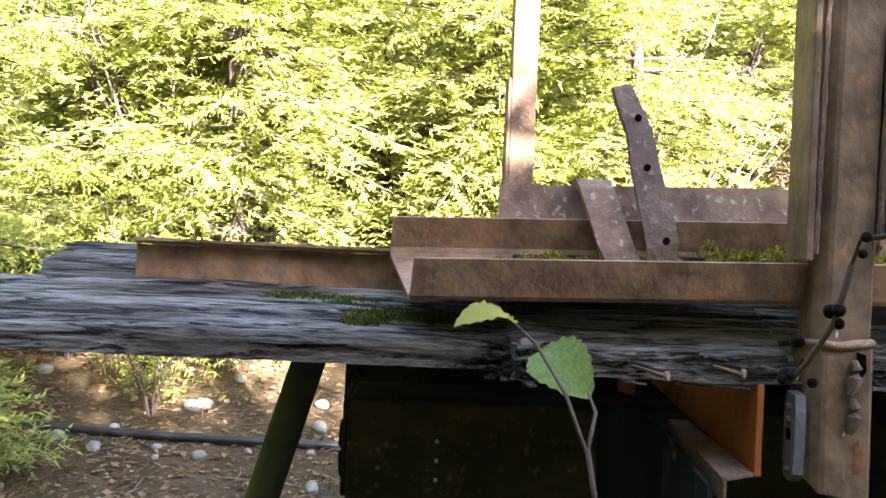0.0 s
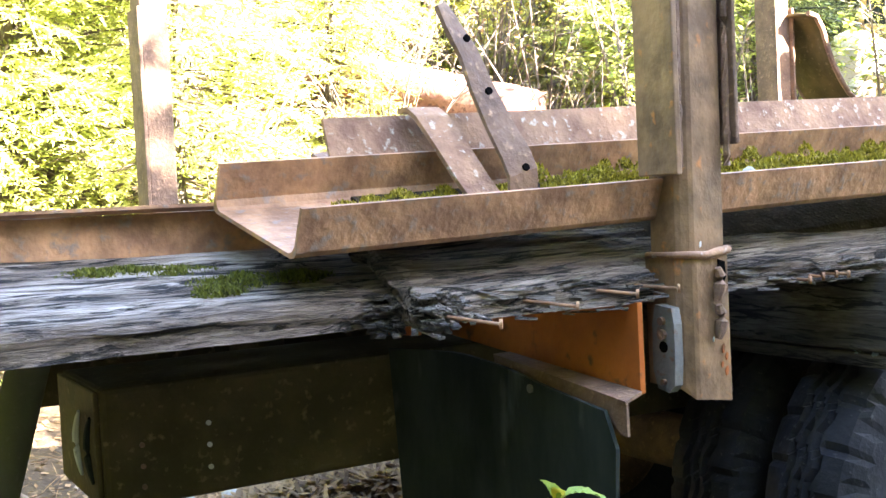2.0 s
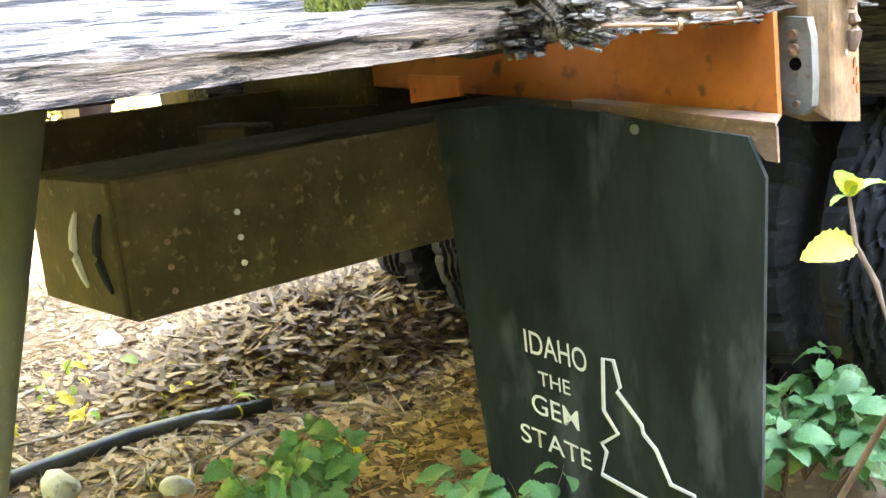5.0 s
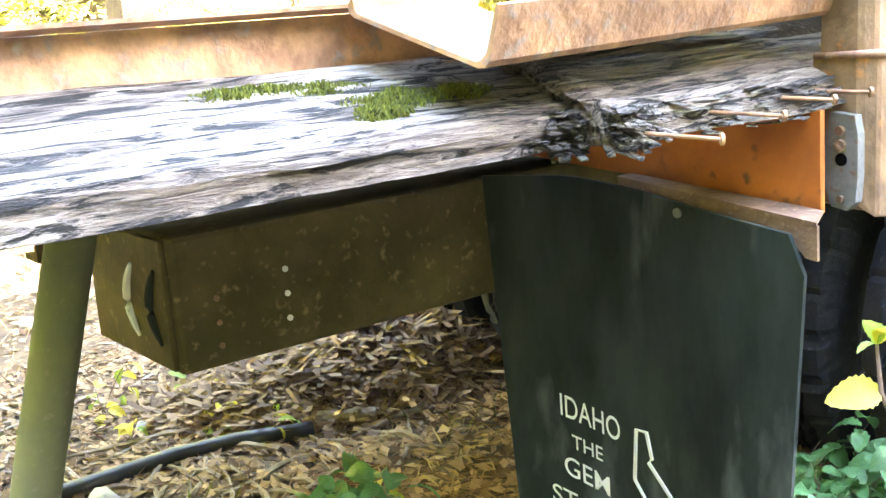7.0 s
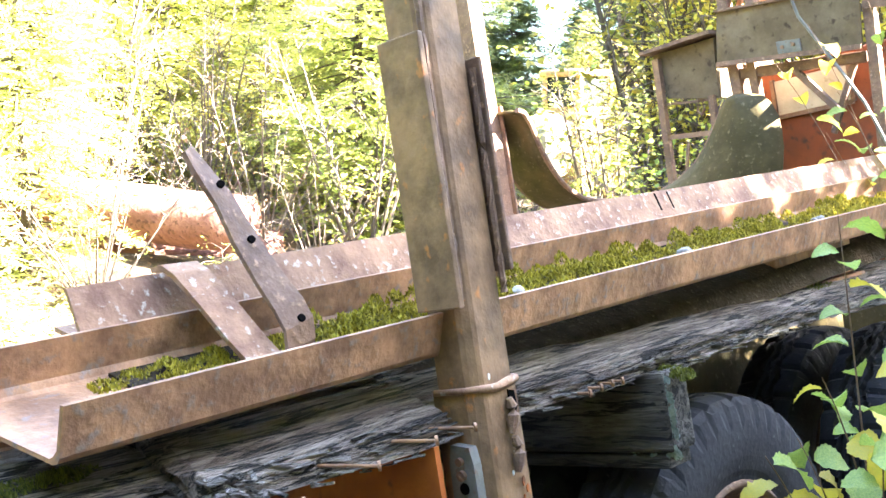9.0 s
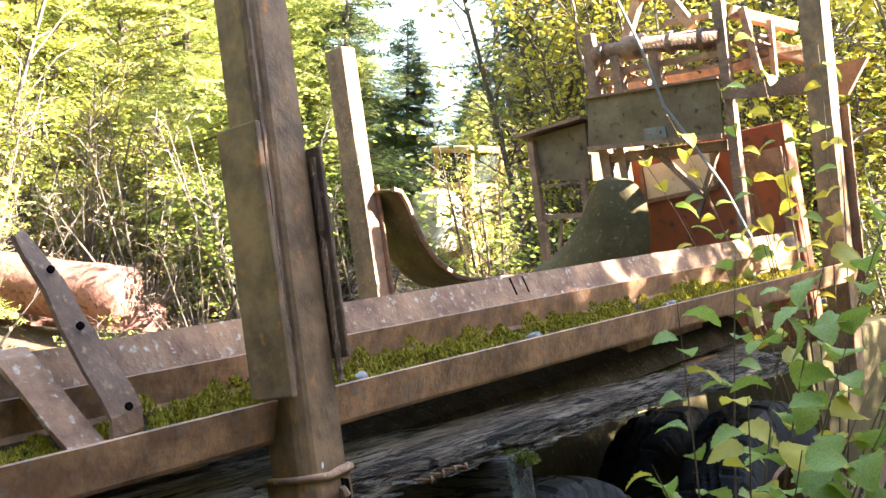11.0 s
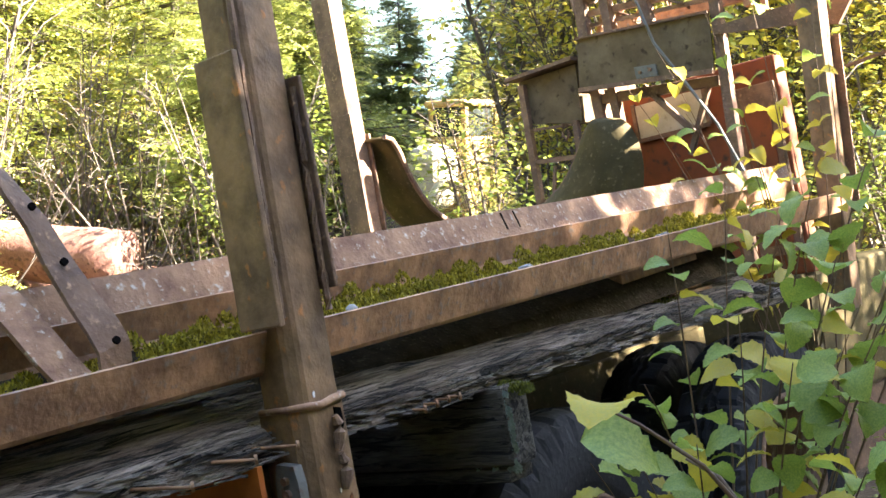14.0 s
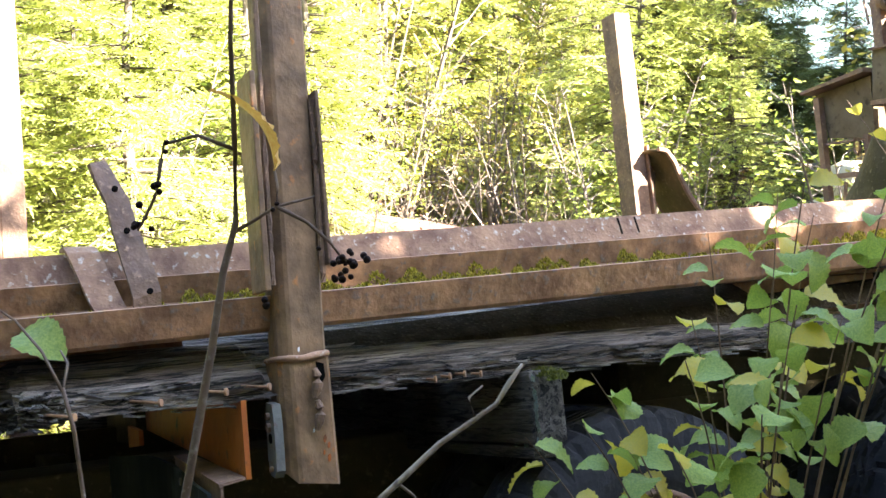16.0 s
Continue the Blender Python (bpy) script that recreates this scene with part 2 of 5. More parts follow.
def beam(bm, p, q, w, h, bevel=0.0):
    """A square bar from p to q."""
    p, q = Vector(p), Vector(q)
    way = q - p
    m = Matrix.Translation((p + q) / 2) @ way.to_track_quat("X", "Z").to_matrix().to_4x4()
    return box(bm, -way.length / 2, way.length / 2, -w / 2, w / 2, -h / 2, h / 2, bevel, m)


def tube(bm, points, radii, sides=8):
    """A round limb through the points."""
    points = [Vector(p) for p in points]
    if not hasattr(radii, "__len__"):
        radii = [radii] * len(points)
    rings = []
    for i, p in enumerate(points):
        way = points[min(i + 1, len(points) - 1)] - points[max(i - 1, 0)]
        q = way.to_track_quat("Z", "X").to_matrix()
        rings.append([bm.verts.new(p + q @ Vector((math.cos(a) * radii[i], math.sin(a) * radii[i], 0)))
                      for a in (2 * math.pi * k / sides for k in range(sides))])
    for lo, hi in zip(rings, rings[1:]):
        for k in range(sides):
            bm.faces.new((lo[k], lo[(k + 1) % sides], hi[(k + 1) % sides], hi[k]))
    bm.faces.new(rings[0][::-1])
    bm.faces.new(rings[-1])
    return bm


def sheet(bm, rows, thick):
    """A bent plate through rows of points, with thickness along its normal."""
    grid = [[Vector(p) for p in r] for r in rows]
    nr, nc = len(grid), len(grid[0])
    front, back = [], []
    for i in range(nr):
        f, b = [], []
        for j in range(nc):
            u = grid[min(i + 1, nr - 1)][j] - grid[max(i - 1, 0)][j]
            v = grid[i][min(j + 1, nc - 1)] - grid[i][max(j - 1, 0)]
            k = u.cross(v).normalized() * thick / 2
            f.append(bm.verts.new(grid[i][j] + k))
            b.append(bm.verts.new(grid[i][j] - k))
        front.append(f)
        back.append(b)
    for i in range(nr - 1):
        for j in range(nc - 1):
            bm.faces.new((front[i][j], front[i + 1][j], front[i + 1][j + 1], front[i][j + 1]))
            bm.faces.new((back[i][j], back[i][j + 1], back[i + 1][j + 1], back[i + 1][j]))
    for i in range(nr - 1):
        for j in (0, nc - 1):
            bm.faces.new((front[i][j], back[i][j], back[i + 1][j], front[i + 1][j]))
    for j in range(nc - 1):
        for i in (0, nr - 1):
            bm.faces.new((front[i][j], front[i][j + 1], back[i][j + 1], back[i][j]))
    return bm


def mesh_of(name, verts, faces, mat):
    me = bpy.data.meshes.new(name)
    me.from_pydata(verts, [], faces)
    me.materials.append(mat)
    return me


# ---- ground ----
def height(x, y):
    """The bank falls away under the truck, then lies level towards the woods."""
    k = min(1.0, max(0.0, (y - 3.6) / 5.0))
    lift = 0.06 - 0.19 * min(max(y, -6.0), 3.2) + 1.0 * k * k * (3 - 2 * k) + 0.03 * max(0.0, min(y - 8, 60))
    return lift + 0.05 * noise.noise((x * 0.6, y * 0.6, 0)) + 0.25 * noise.noise((x * 0.11, y * 0.11, 3)) * min(1, max(0, (abs(y) - 3) / 6))


def build_ground():
    xs = sorted({*(round(v * 0.25, 2) for v in range(-32, 49)), *(v * 2.0 for v in range(-20, 31)), -1500, -400, -120, 120, 400, 1500})
    ys = sorted({*(round(v * 0.25, 2) for v in range(-28, 41)), *(v * 2.0 for v in range(-20, 31)), -1500, -400, -120, 120, 400, 1500})
    verts = [(x, y, height(x, y)) for y in ys for x in xs]
    w = len(xs)
    faces = [(j * w + i, j * w + i + 1, (j + 1) * w + i + 1, (j + 1) * w + i) for j in range(len(ys) - 1) for i in range(w - 1)]
    me = mesh_of("ground", verts, faces, GROUND)
    me.shade_smooth()
    tagged(new("ground", me), "brown forest floor with needles and dead leaves", "ground", kind="structure")


build_ground()

# ---- the truck ----
RISE = 0.03  # the loose steel climbs towards the cab
truck = thing("log_truck", "derelict flatbed log truck with rotten plank deck", "truck", (0.6, 1.35, 0.0))


def rough_plank(x0, x1, edge, seed, sag=0.0):
    """A weathered plank along x: its section bends over a broken front edge, with grooves along the grain."""
    bm = bmesh.new()
    section = [(0.0, 0.0, 0.1), (0.004, 0.012, 0.6), (0.0, 0.025, 0.9), (-0.004, 0.038, 0.9), (0.0, 0.05, 0.8)]
    section += [(0.012 * k, 0.054 + 0.0046 * k, 0.6) for k in range(1, 19)]
    section += [(0.22, 0.06, 0.1), (0.1, -0.0, 0.1)]
    n = int((x1 - x0) / 0.016)
    rows = []
    for i in range(n + 1):
        x = x0 + (x1 - x0) * i / n
        row = []
        for k, (dy, dz, w) in enumerate(section):
            g = noise.noise((x * 2.2, k * 0.9, seed)) * 0.013 + noise.noise((x * 11, k * 2.3, seed + 4)) * 0.006
            if k in (0, 1):
                g += 0.012 * noise.noise((x * 24, 0, seed)) + 0.008 * noise.noise((x * 60, 1, seed))
            groove = -0.016 * max(0, noise.noise((x * 0.8, k * 1.7 + 20, seed)) - 0.12) if 4 < k < 22 else 0
            e = edge(x)
            row.append(bm.verts.new((x + 0.02 * noise.noise((k * 1.3, i * 0.01, seed)) * (1 if i in (0, n) else 0) * 4,
                                     e + dy + g * w * 0.7, 1.112 + dz + g * w + groove * 2 - sag * max(0, x - 1.4))))
        rows.append(row)
    m = len(section)
    for a, b in zip(rows, rows[1:]):
        for k in range(m):
            bm.faces.new((a[k], a[(k + 1) % m], b[(k + 1) % m], b[k]))
    bm.faces.new(rows[0])
    bm.faces.new(rows[-1][::-1])
    return bm


def tyre_mesh(x, y0, width, z, r, mirror=1):
    """A lug tyre about the y axis: zigzag tread grooves, shoulder bars, a rounded side wall."""
    bm = bmesh.new()
    turns, across = 180, 27
    prof = []
    for j in range(across):
        u = j / (across - 1) * 2 - 1
        prof.append((u * width * 0.42, 0.0 - 0.014 * abs(u) ** 3, 1))
    side = [(0.47, -0.035, 2), (0.5, -0.075, 2), (0.5, -0.12, 0), (0.485, -0.165, 0), (0.45, -0.2, 0), (0.42, -0.215, 0), (0.40, -0.232, 0)]
    prof = [(-a * width, b, c) for a, b, c in side[::-1]] + prof + [(a * width, b, c) for a, b, c in side]
    grid = []
    for i in range(turns):
        a = 2 * math.pi * i / turns
        ring = []
        for k, (dy, dr, kind) in enumerate(prof):
            cut = 0.0
            if kind == 1:
                u = dy / (width * 0.42)
                ph = a * 26 / (2 * math.pi)
                zig = 0.10 * (abs((ph % 1) * 4 - 2) - 1)
                if min(abs(u - 0.33 - zig), abs(u + 0.33 - zig)) < 0.07 or abs(u - zig) < 0.05:
                    cut = 0.02
                if abs(u) > 0.4 and (ph + (0.5 if u > 0 else 0)) % 1 < 0.16:
                    cut = 0.012
            elif kind == 2:
                cut = 0.024 if (i * 40 / turns) % 1 < 0.3 else 0.0
            rr = r + dr - cut
            ring.append(bm.verts.new((x + rr * math.cos(a), y0 + width / 2 + dy, z + rr * math.sin(a))))
        grid.append(ring)
    for i in range(turns):
        a, b = grid[i], grid[(i + 1) % turns]
        for k in range(len(prof) - 1):
            bm.faces.new((a[k], a[k + 1], b[k + 1], b[k]))
    return bm


def lathe_y(x, z, prof, sides=40):
    bm = bmesh.new()
    grid = [[bm.verts.new((x + r * math.cos(a), y, z + r * math.sin(a))) for y, r in prof] for a in (2 * math.pi * i / sides for i in range(sides))]
    for i in range(sides):
        a, b = grid[i], grid[(i + 1) % sides]
        for k in range(len(prof) - 1):
            bm.faces.new((a[k], a[k + 1], b[k + 1], b[k]))
    return bm


def flap_x(y):
    return -0.142 - 0.105 * max(0.0, (y - 0.33) / 0.37) ** 1.4 - 0.006 * math.sin(y * 9)


def lettering(text, y_left, z_top, high, wide, parent, tilt):
    cu = bpy.data.curves.new("lettering", "FONT")
    cu.body = text
    cu.offset = 0.004
    ob = bpy.data.objects.new("lettering_source", cu)
    scene.collection.objects.link(ob)
    me = bpy.data.meshes.new_from_object(ob.evaluated_get(bpy.context.evaluated_depsgraph_get()))
    bpy.data.objects.remove(ob)
    xs = [v.co.x for v in me.vertices]
    ys = [v.co.y for v in me.vertices]
    bm = bmesh.new()
    bm.from_mesh(me)
    for v in bm.verts:
        u = (v.co.x - min(xs)) / (max(xs) - min(xs))
        k = (v.co.y - min(ys)) / (max(ys) - min(ys))
        y = y_left - u * wide
        v.co = (flap_x(y) - 0.007, y, z_top - high * (1 - k) - tilt * u)
    part("lettering", bm, WHITE, parent, "worn white stencilled lettering")


def build_truck():
    def edge(x):
        dip = 0.02 * math.exp(-((x + 0.33) / 0.16) ** 2)
        return (0.118 if x < -0.5 else 0.045 if x < 0 else 0.085) + dip + 0.015 * noise.noise((x * 3, 5, 0))
    part("deck_plank", rough_plank(-1.56, -0.47, edge, 3.0, 0.03), WOOD, truck, "silver-grey weathered splintered plank")
    # From x -0.5 on the front plank takes the browner, darker wood.
    part("deck_plank", rough_plank(-0.5, 2.42, edge, 3.0, 0.03), WOOD_BROWN, truck, "browner and darker splintered plank")
    part("deck_plank", rough_plank(-1.5, 2.6, lambda x: 0.34, 9.0), WOOD, truck).location.z += 0.077
    for k in range(7):
        b = box(bmesh.new(), -1.5, 3.3, 0.58 + 0.215 * k, 0.782 + 0.215 * k, 1.17, 1.22, 0.006)
        part("deck_plank", b, WOOD_ROT, truck)
    # the near stake post with its sleeve, wear plates, weld collar and lug
    post = part("stake_post", prism(bmesh.new(), [(0.03, 0.087, 0), (0.03, 0.019, 0), (0.036, 0.01, 0), (0.047, -0.001, 0), (0.056, -0.005, 0), (0.128, -0.005, 0), (0.134, 0.001, 0), (0.134, 0.087, 0)], (0, 0, 1.19), (0.024, 0, 2.75)), RUST_POST, truck, "square rusty steel stake post")
    b = prism(bmesh.new(), [(0.024, 0.098, 0), (0.024, 0.016, 0), (0.031, 0.004, 0), (0.044, -0.009, 0), (0.053, -0.012, 0), (0.130, -0.012, 0), (0.138, -0.004, 0), (0.138, 0.098, 0)], (0, 0, 0.912), (0, 0, 1.2))
    for v in b.verts:
        if v.co.z < 1:
            v.co += Vector((0.006 if v.co.x > 0.1 else 0.004, 0.006, 0.035 if v.co.x < 0.04 else 0.012 if v.co.x < 0.1 else 0.0))
    part("sleeve", b, RUST_POST, post)
    part("keyhole", prism(bmesh.new(), [(0.105, -0.0145, 1.185), (0.122, -0.0145, 1.18), (0.124, -0.0145, 1.15), (0.113, -0.0145, 1.135), (0.106, -0.0145, 1.15)], (0, 0, 0), (0, 0.004, 0)), HOLE, post)
    for x, z, r, paint in ((0.112, 1.015, 0.006, ORANGE), (0.120, 1.0, 0.005, ORANGE), (0.119, 0.972, 0.006, ORANGE), (0.108, 0.985, 0.004, ORANGE), (0.098, 1.065, 0.005, WHITE), (0.088, 1.035, 0.003, WHITE), (0.070, 1.215, 0.004, WHITE)):
        part("paint_chip", prism(bmesh.new(), [(x + r * 0.7 * math.cos(k), -0.0135 if z < 1.2 else -0.0065, z + r * 1.6 * math.sin(k + 0.3)) for k in (0, 1, 2.2, 3, 4.1, 5.2)], (0, 0, 0), (0, 0.002, 0)), paint, post)
    b = bmesh.new()
    tube(b, [(0.022, 0.09, 1.196), (0.021, 0.014, 1.198), (0.046, -0.012, 1.197), (0.075, -0.015, 1.194), (0.105, -0.014, 1.199), (0.132, -0.012, 1.202), (0.139, 0.02, 1.201), (0.139, 0.09, 1.2)], [0.006, 0.006, 0.007, 0.008, 0.009, 0.008, 0.007, 0.006], 8)
    part("weld_collar", b, LICHEN_STEEL, post, "pale lumpy weld bead", True)
    part("wear_plate", box(bmesh.new(), -0.002, 0.012, -0.03, 0.078, 1.347, 1.842, 0.003), RUST_POST, post)
    part("wear_plate", box(bmesh.new(), 0.148, 0.158, -0.03, 0.09, 1.40, 1.80, 0.003), RUST_DARK, post)
    for x in (0.02, 0.138):
        b = bmesh.new()
        pts = [(x + 0.0003 * k, -0.014 + 0.003 * noise.noise((k, x, 0)), 1.36 + k * 0.02) for k in range(68 if x < 0.1 else 22)]
        tube(b, pts, [0.007 + 0.003 * noise.noise((k * 0.9, x * 50, 2)) for k in range(len(pts))], 6)
        part("weld_bead", b, RUST_DARK, post)
    lug = prism(bmesh.new(), [(0, 0.004, 0.955), (0, 0.0, 1.0), (0, 0.0, 1.07), (0, 0.006, 1.1), (0, 0.05, 1.105), (0, 0.06, 1.07), (0, 0.062, 0.98), (0, 0.05, 0.945), (0, 0.02, 0.94)], (0.002, 0, 0), (0.022, 0, 0))
    lug = part("lug_plate", lug, GALV, post, "zinc-grey lug plate with bolt heads")
    for z, r in ((1.075, 0.008), (1.05, 0.010), (0.96, 0.006)):
        part("bolt_head", tube(bmesh.new(), [(-0.006, 0.03, z), (0.004, 0.03, z)], r, 8), RUST_DARK, lug)
    part("bolt_hole", tube(bmesh.new(), [(0.0, 0.03, 1.026), (0.003, 0.03, 1.026)], 0.011, 14), HOLE, lug)
    for k in range(2):
        b = bmesh.new()
        tube(b, [(0.098 + 0.006 * math.sin(j), -0.02, 1.17 - 0.016 * j - 0.07 * k) for j in range(5)], [0.006, 0.011, 0.013, 0.011, 0.006], 8)
        part("torn_weld", b, RUST_DARK, post)
    # frame
    rail = part("frame_rail", box(bmesh.new(), -0.858, 3.3, 0.842, 1.25, 0.69, 0.955, 0.012), FRAME_STEEL, truck, "olive-brown steel box beam")
    part("end_plate", box(bmesh.new(), -0.870, -0.858, 0.852, 1.24, 0.70, 0.95, 0.004), FRAME_STEEL, rail)
    # Curved bars coloured as slots: one with shade inside, one with daylight.
    for y0, bend in ((0.89, 1), (1.0, 1.01)):
        b = bmesh.new()
        tube(b, [(-0.872, y0 + bend * 0.035 * math.sin(math.pi * k / 8), 0.89 - 0.018 * k) for k in range(9)], [0.004, 0.008, 0.01, 0.011, 0.011, 0.011, 0.01, 0.008, 0.004], 8)
        part("slot", b, RUBBER if bend == 1 else WHITE, rail)
    # White discs stand in for daylight showing through three small holes.
    for z in (0.852, 0.803, 0.753):
        part("rivet", tube(bmesh.new(), [(-0.625, 0.838, z), (-0.625, 0.845, z)], 0.006, 10), WHITE, rail)
    for z in (0.825, 0.778, 0.733):
        part("rivet", tube(bmesh.new(), [(-0.775, 0.838, z), (-0.775, 0.845, z)], 0.006, 10), RUST_DARK, rail)
    back = part("frame_rail", prism(bmesh.new(), [(0, 1.49, 0.83), (0, 1.49, 1.04), (0, 1.58, 1.04), (0, 1.58, 1.025), (0, 1.505, 1.025), (0, 1.505, 0.845), (0, 1.58, 0.845), (0, 1.58, 0.83)], (-0.905, 0, 0), (3.3, 0, 0)), FRAME_STEEL, truck, "olive-brown steel channel rail")
    for z in (0.96, 0.92):
        part("bolt_hole", tube(bmesh.new(), [(-0.86, 1.484, z), (-0.86, 1.492, z)], 0.009, 10), HOLE, back)
    part("cross_member", box(bmesh.new(), -0.35, -0.27, 1.25, 1.49, 0.86, 0.98, 0.008), FRAME_STEEL, truck)
    part("sill_timber", box(bmesh.new(), -0.20, 3.2, 1.68, 1.80, 1.03, 1.165, 0.01), WOOD_ROT, truck, "dark sill timber under the deck")
    part("sill_board", box(bmesh.new(), -0.92, -0.44, 1.72, 1.76, 1.055, 1.16, 0.006), WOOD, truck, "pale board end under the deck")
    for x in (-0.09, 0.32):
        part("cross_member", box(bmesh.new(), x, x + 0.04, 1.12, 2.2, 0.99, 1.16, 0.006), FRAME_STEEL, truck)
    part("gusset", prism(bmesh.new(), [(-0.02, 0.70, 1.01), (-0.02, 0.70, 1.05), (-0.02, 0.86, 1.06), (-0.02, 0.86, 1.0)], (-0.14, 0, 0), (-0.128, 0, 0)), ORANGE, truck)
    # orange outrigger and the angle that carries the flap
    o = prism(bmesh.new(), [(-0.06, 0.028, 0.945), (-0.06, 0.028, 1.115), (-0.06, 2.25, 1.16), (-0.06, 2.15, 1.12), (-0.06, 1.1, 1.032), (-0.06, 0.39, 0.976)], (0, 0, 0), (0.012, 0, 0))
    part("outrigger", o, ORANGE, truck, "orange painted tapered steel outrigger")
    b = prism(bmesh.new(), [(-0.13, -0.012, 0.940), (-0.13, 0.42, 0.985), (-0.088, 0.42, 0.985), (-0.064, 0.02, 0.946)], (0, 0, 0), (0, 0, 0.006))
    prism(b, [(-0.128, -0.012, 0.940), (-0.128, 0.42, 0.985), (-0.128, 0.42, 0.95), (-0.128, 0.03, 0.905), (-0.128, 0.01, 0.885), (-0.128, -0.012, 0.882)], (0, 0, 0), (0.006, 0, 0))
    part("flap_bracket", b, RUST_DARK, truck, "rusty orange angle bracket")
    # mud flap
    b = bmesh.new()
    rows = []
    for y in (0.0, 0.028, 0.06, 0.12, 0.18, 0.24, 0.30, 0.35, 0.40, 0.44, 0.48, 0.52, 0.56, 0.60, 0.64, 0.685):
        top = 0.86 + 0.062 * min(1, y / 0.028) + 0.07 * min(1, y / 0.5)
        low = 0.10 + 0.09 * max(0, (y - 0.35) / 0.34) ** 2
        row = []
        for j in range(10):
            v = 1 - j / 9
            yy = y + 0.055 * v * max(0.0, 1 - y / 0.3) - 0.04 * v * max(0.0, (y - 0.45) / 0.24)
            row.append((flap_x(yy), yy, low + (top - low) * j / 9))
        rows.append(row)
    sheet(b, rows, 0.009)
    flap = part("mud_flap", b, RUBBER, truck, "scuffed black rubber mud flap with white lettering")
    part("rivet", tube(bmesh.new(), [(flap_x(0.254) - 0.009, 0.254, 0.94), (flap_x(0.254), 0.254, 0.94)], 0.009, 10), GALV, flap)
    lettering("IDAHO", 0.545, 0.548, 0.048, 0.132, flap, 0.034)
    lettering("THE", 0.523, 0.462, 0.030, 0.068, flap, 0.016)
    lettering("GEM", 0.542, 0.415, 0.042, 0.100, flap, 0.030)
    lettering("STATE", 0.572, 0.348, 0.040, 0.150, flap, 0.044)
    outline = [(0.375, 0.502), (0.351, 0.501), (0.339, 0.449), (0.348, 0.440), (0.292, 0.384), (0.290, 0.368), (0.261, 0.343), (0.231, 0.282), (0.179, 0.274),
               (0.172, 0.205), (0.226, 0.222), (0.40, 0.261), (0.384, 0.311), (0.394, 0.326), (0.354, 0.353), (0.383, 0.396), (0.375, 0.502)]
    b = bmesh.new()
    rows = []
    for k in range(16):
        (y0, z0), (y, z), (y1, z1) = outline[k - 1 if k else 15], outline[k], outline[k + 1]
        way = Vector((0, y1 - y0, z1 - z0)).normalized()
        side = Vector((0, -way.z, way.y)) * 0.0034
        rows.append([b.verts.new((flap_x(y) + dx, y + side.y * q, z + side.z * q)) for dx, q in ((-0.0085, -1), (-0.0085, 1), (-0.0045, 1), (-0.0045, -1))])
    for r, q in zip(rows, rows[1:] + rows[:1]):
        for k in range(4):
            b.faces.new((r[k], r[(k + 1) % 4], q[(k + 1) % 4], q[k]))
    part("state_outline", b, WHITE, flap, "worn white outline of a state")
    # wheels
    for x in (1.07, 2.42):
        for y0 in (0.13, 0.46, 1.55, 1.88):
            w = part("wheel", tyre_mesh(x, y0, 0.25, 0.49, 0.5), TYRE, truck, "worn dual truck tyre with rusty rim")
            part("rim", lathe_y(x, 0.49, [(y0 + 0.02, 0.275), (y0 + 0.012, 0.262), (y0 + 0.03, 0.25), (y0 + 0.06, 0.235), (y0 + 0.16, 0.225), (y0 + 0.22, 0.222)]), RUST_DARK, w, "rusty steel rim", True)
    # Dark box added between the wheels to keep the underside black.
    part("tank", box(bmesh.new(), 1.5, 3.3, 0.85, 2.1, 0.22, 1.12, 0.05), FRAME_STEEL, truck, "dark box added to block light under the deck")
    part("axle", tube(bmesh.new(), [(1.07, 0.3, 0.49), (1.07, 2.4, 0.49)], 0.09, 16), RUST_DARK, truck)
    part("cross_timber", box(bmesh.new(), 0.675, 0.774, 0.04, 1.9, 0.93, 1.115, 0.012), WOOD_CROSS, truck, "lichen-covered square timber")
    part("cross_timber", box(bmesh.new(), 0.68, 0.772, 0.06, 1.9, 0.895, 0.926, 0.006), WOOD_CROSS, truck)
    for x0, y0, hh, low in ((-0.365, 2.15, 3.3, 2.02), (2.62, 2.15, 2.85, 2.25)):
        p = part("stake_post", box(bmesh.new(), x0, x0 + 0.095, y0, y0 + 0.12, 0.9, hh, 0.006), RUST_DARK, truck, "square rusty steel stake post")
        part("wear_plate", box(bmesh.new(), x0 - 0.014, x0 - 0.002, y0 - 0.02, y0 + 0.11, 1.0, low, 0.003), RUST_DARK, p)
        if x0 > 0:
            part("wear_plate", box(bmesh.new(), x0 + 0.097, x0 + 0.109, y0 - 0.02, y0 + 0.11, 1.0, low - 0.1, 0.003), RUST_DARK, p)
    b = beam(bmesh.new(), (3.35, 0.20, 0.95), (3.35, 0.066, 2.85), 0.105, 0.10, 0.006)
    p = part("stake_post", b, RUST_POST, truck, "square rusty steel stake post")
    part("wear_plate", beam(bmesh.new(), (3.41, 0.155, 1.35), (3.41, 0.105, 2.1), 0.012, 0.14), RUST_DARK, p)
    part("support_pole", tube(bmesh.new(), [(-0.935, 0.95, 1.165), (-1.10, 0.95, 0.6), (-1.30, 0.95, -0.1)], 0.045, 20), POLE_GREEN, truck, "leaning green pipe under the deck", True)
    # splintered knot and bent nails on the plank's edge
    rnd = random.Random(5)
    b = bmesh.new()
    for _ in range(170):
        x = rnd.gauss(-0.50, 0.042)
        p = Vector((x, edge(x) - 0.002 + rnd.uniform(-0.012, 0.012), rnd.uniform(1.108, 1.168)))
        way = Vector((rnd.uniform(-0.022, 0.028), rnd.uniform(-0.022, -0.003), rnd.uniform(-0.022, 0.01)))
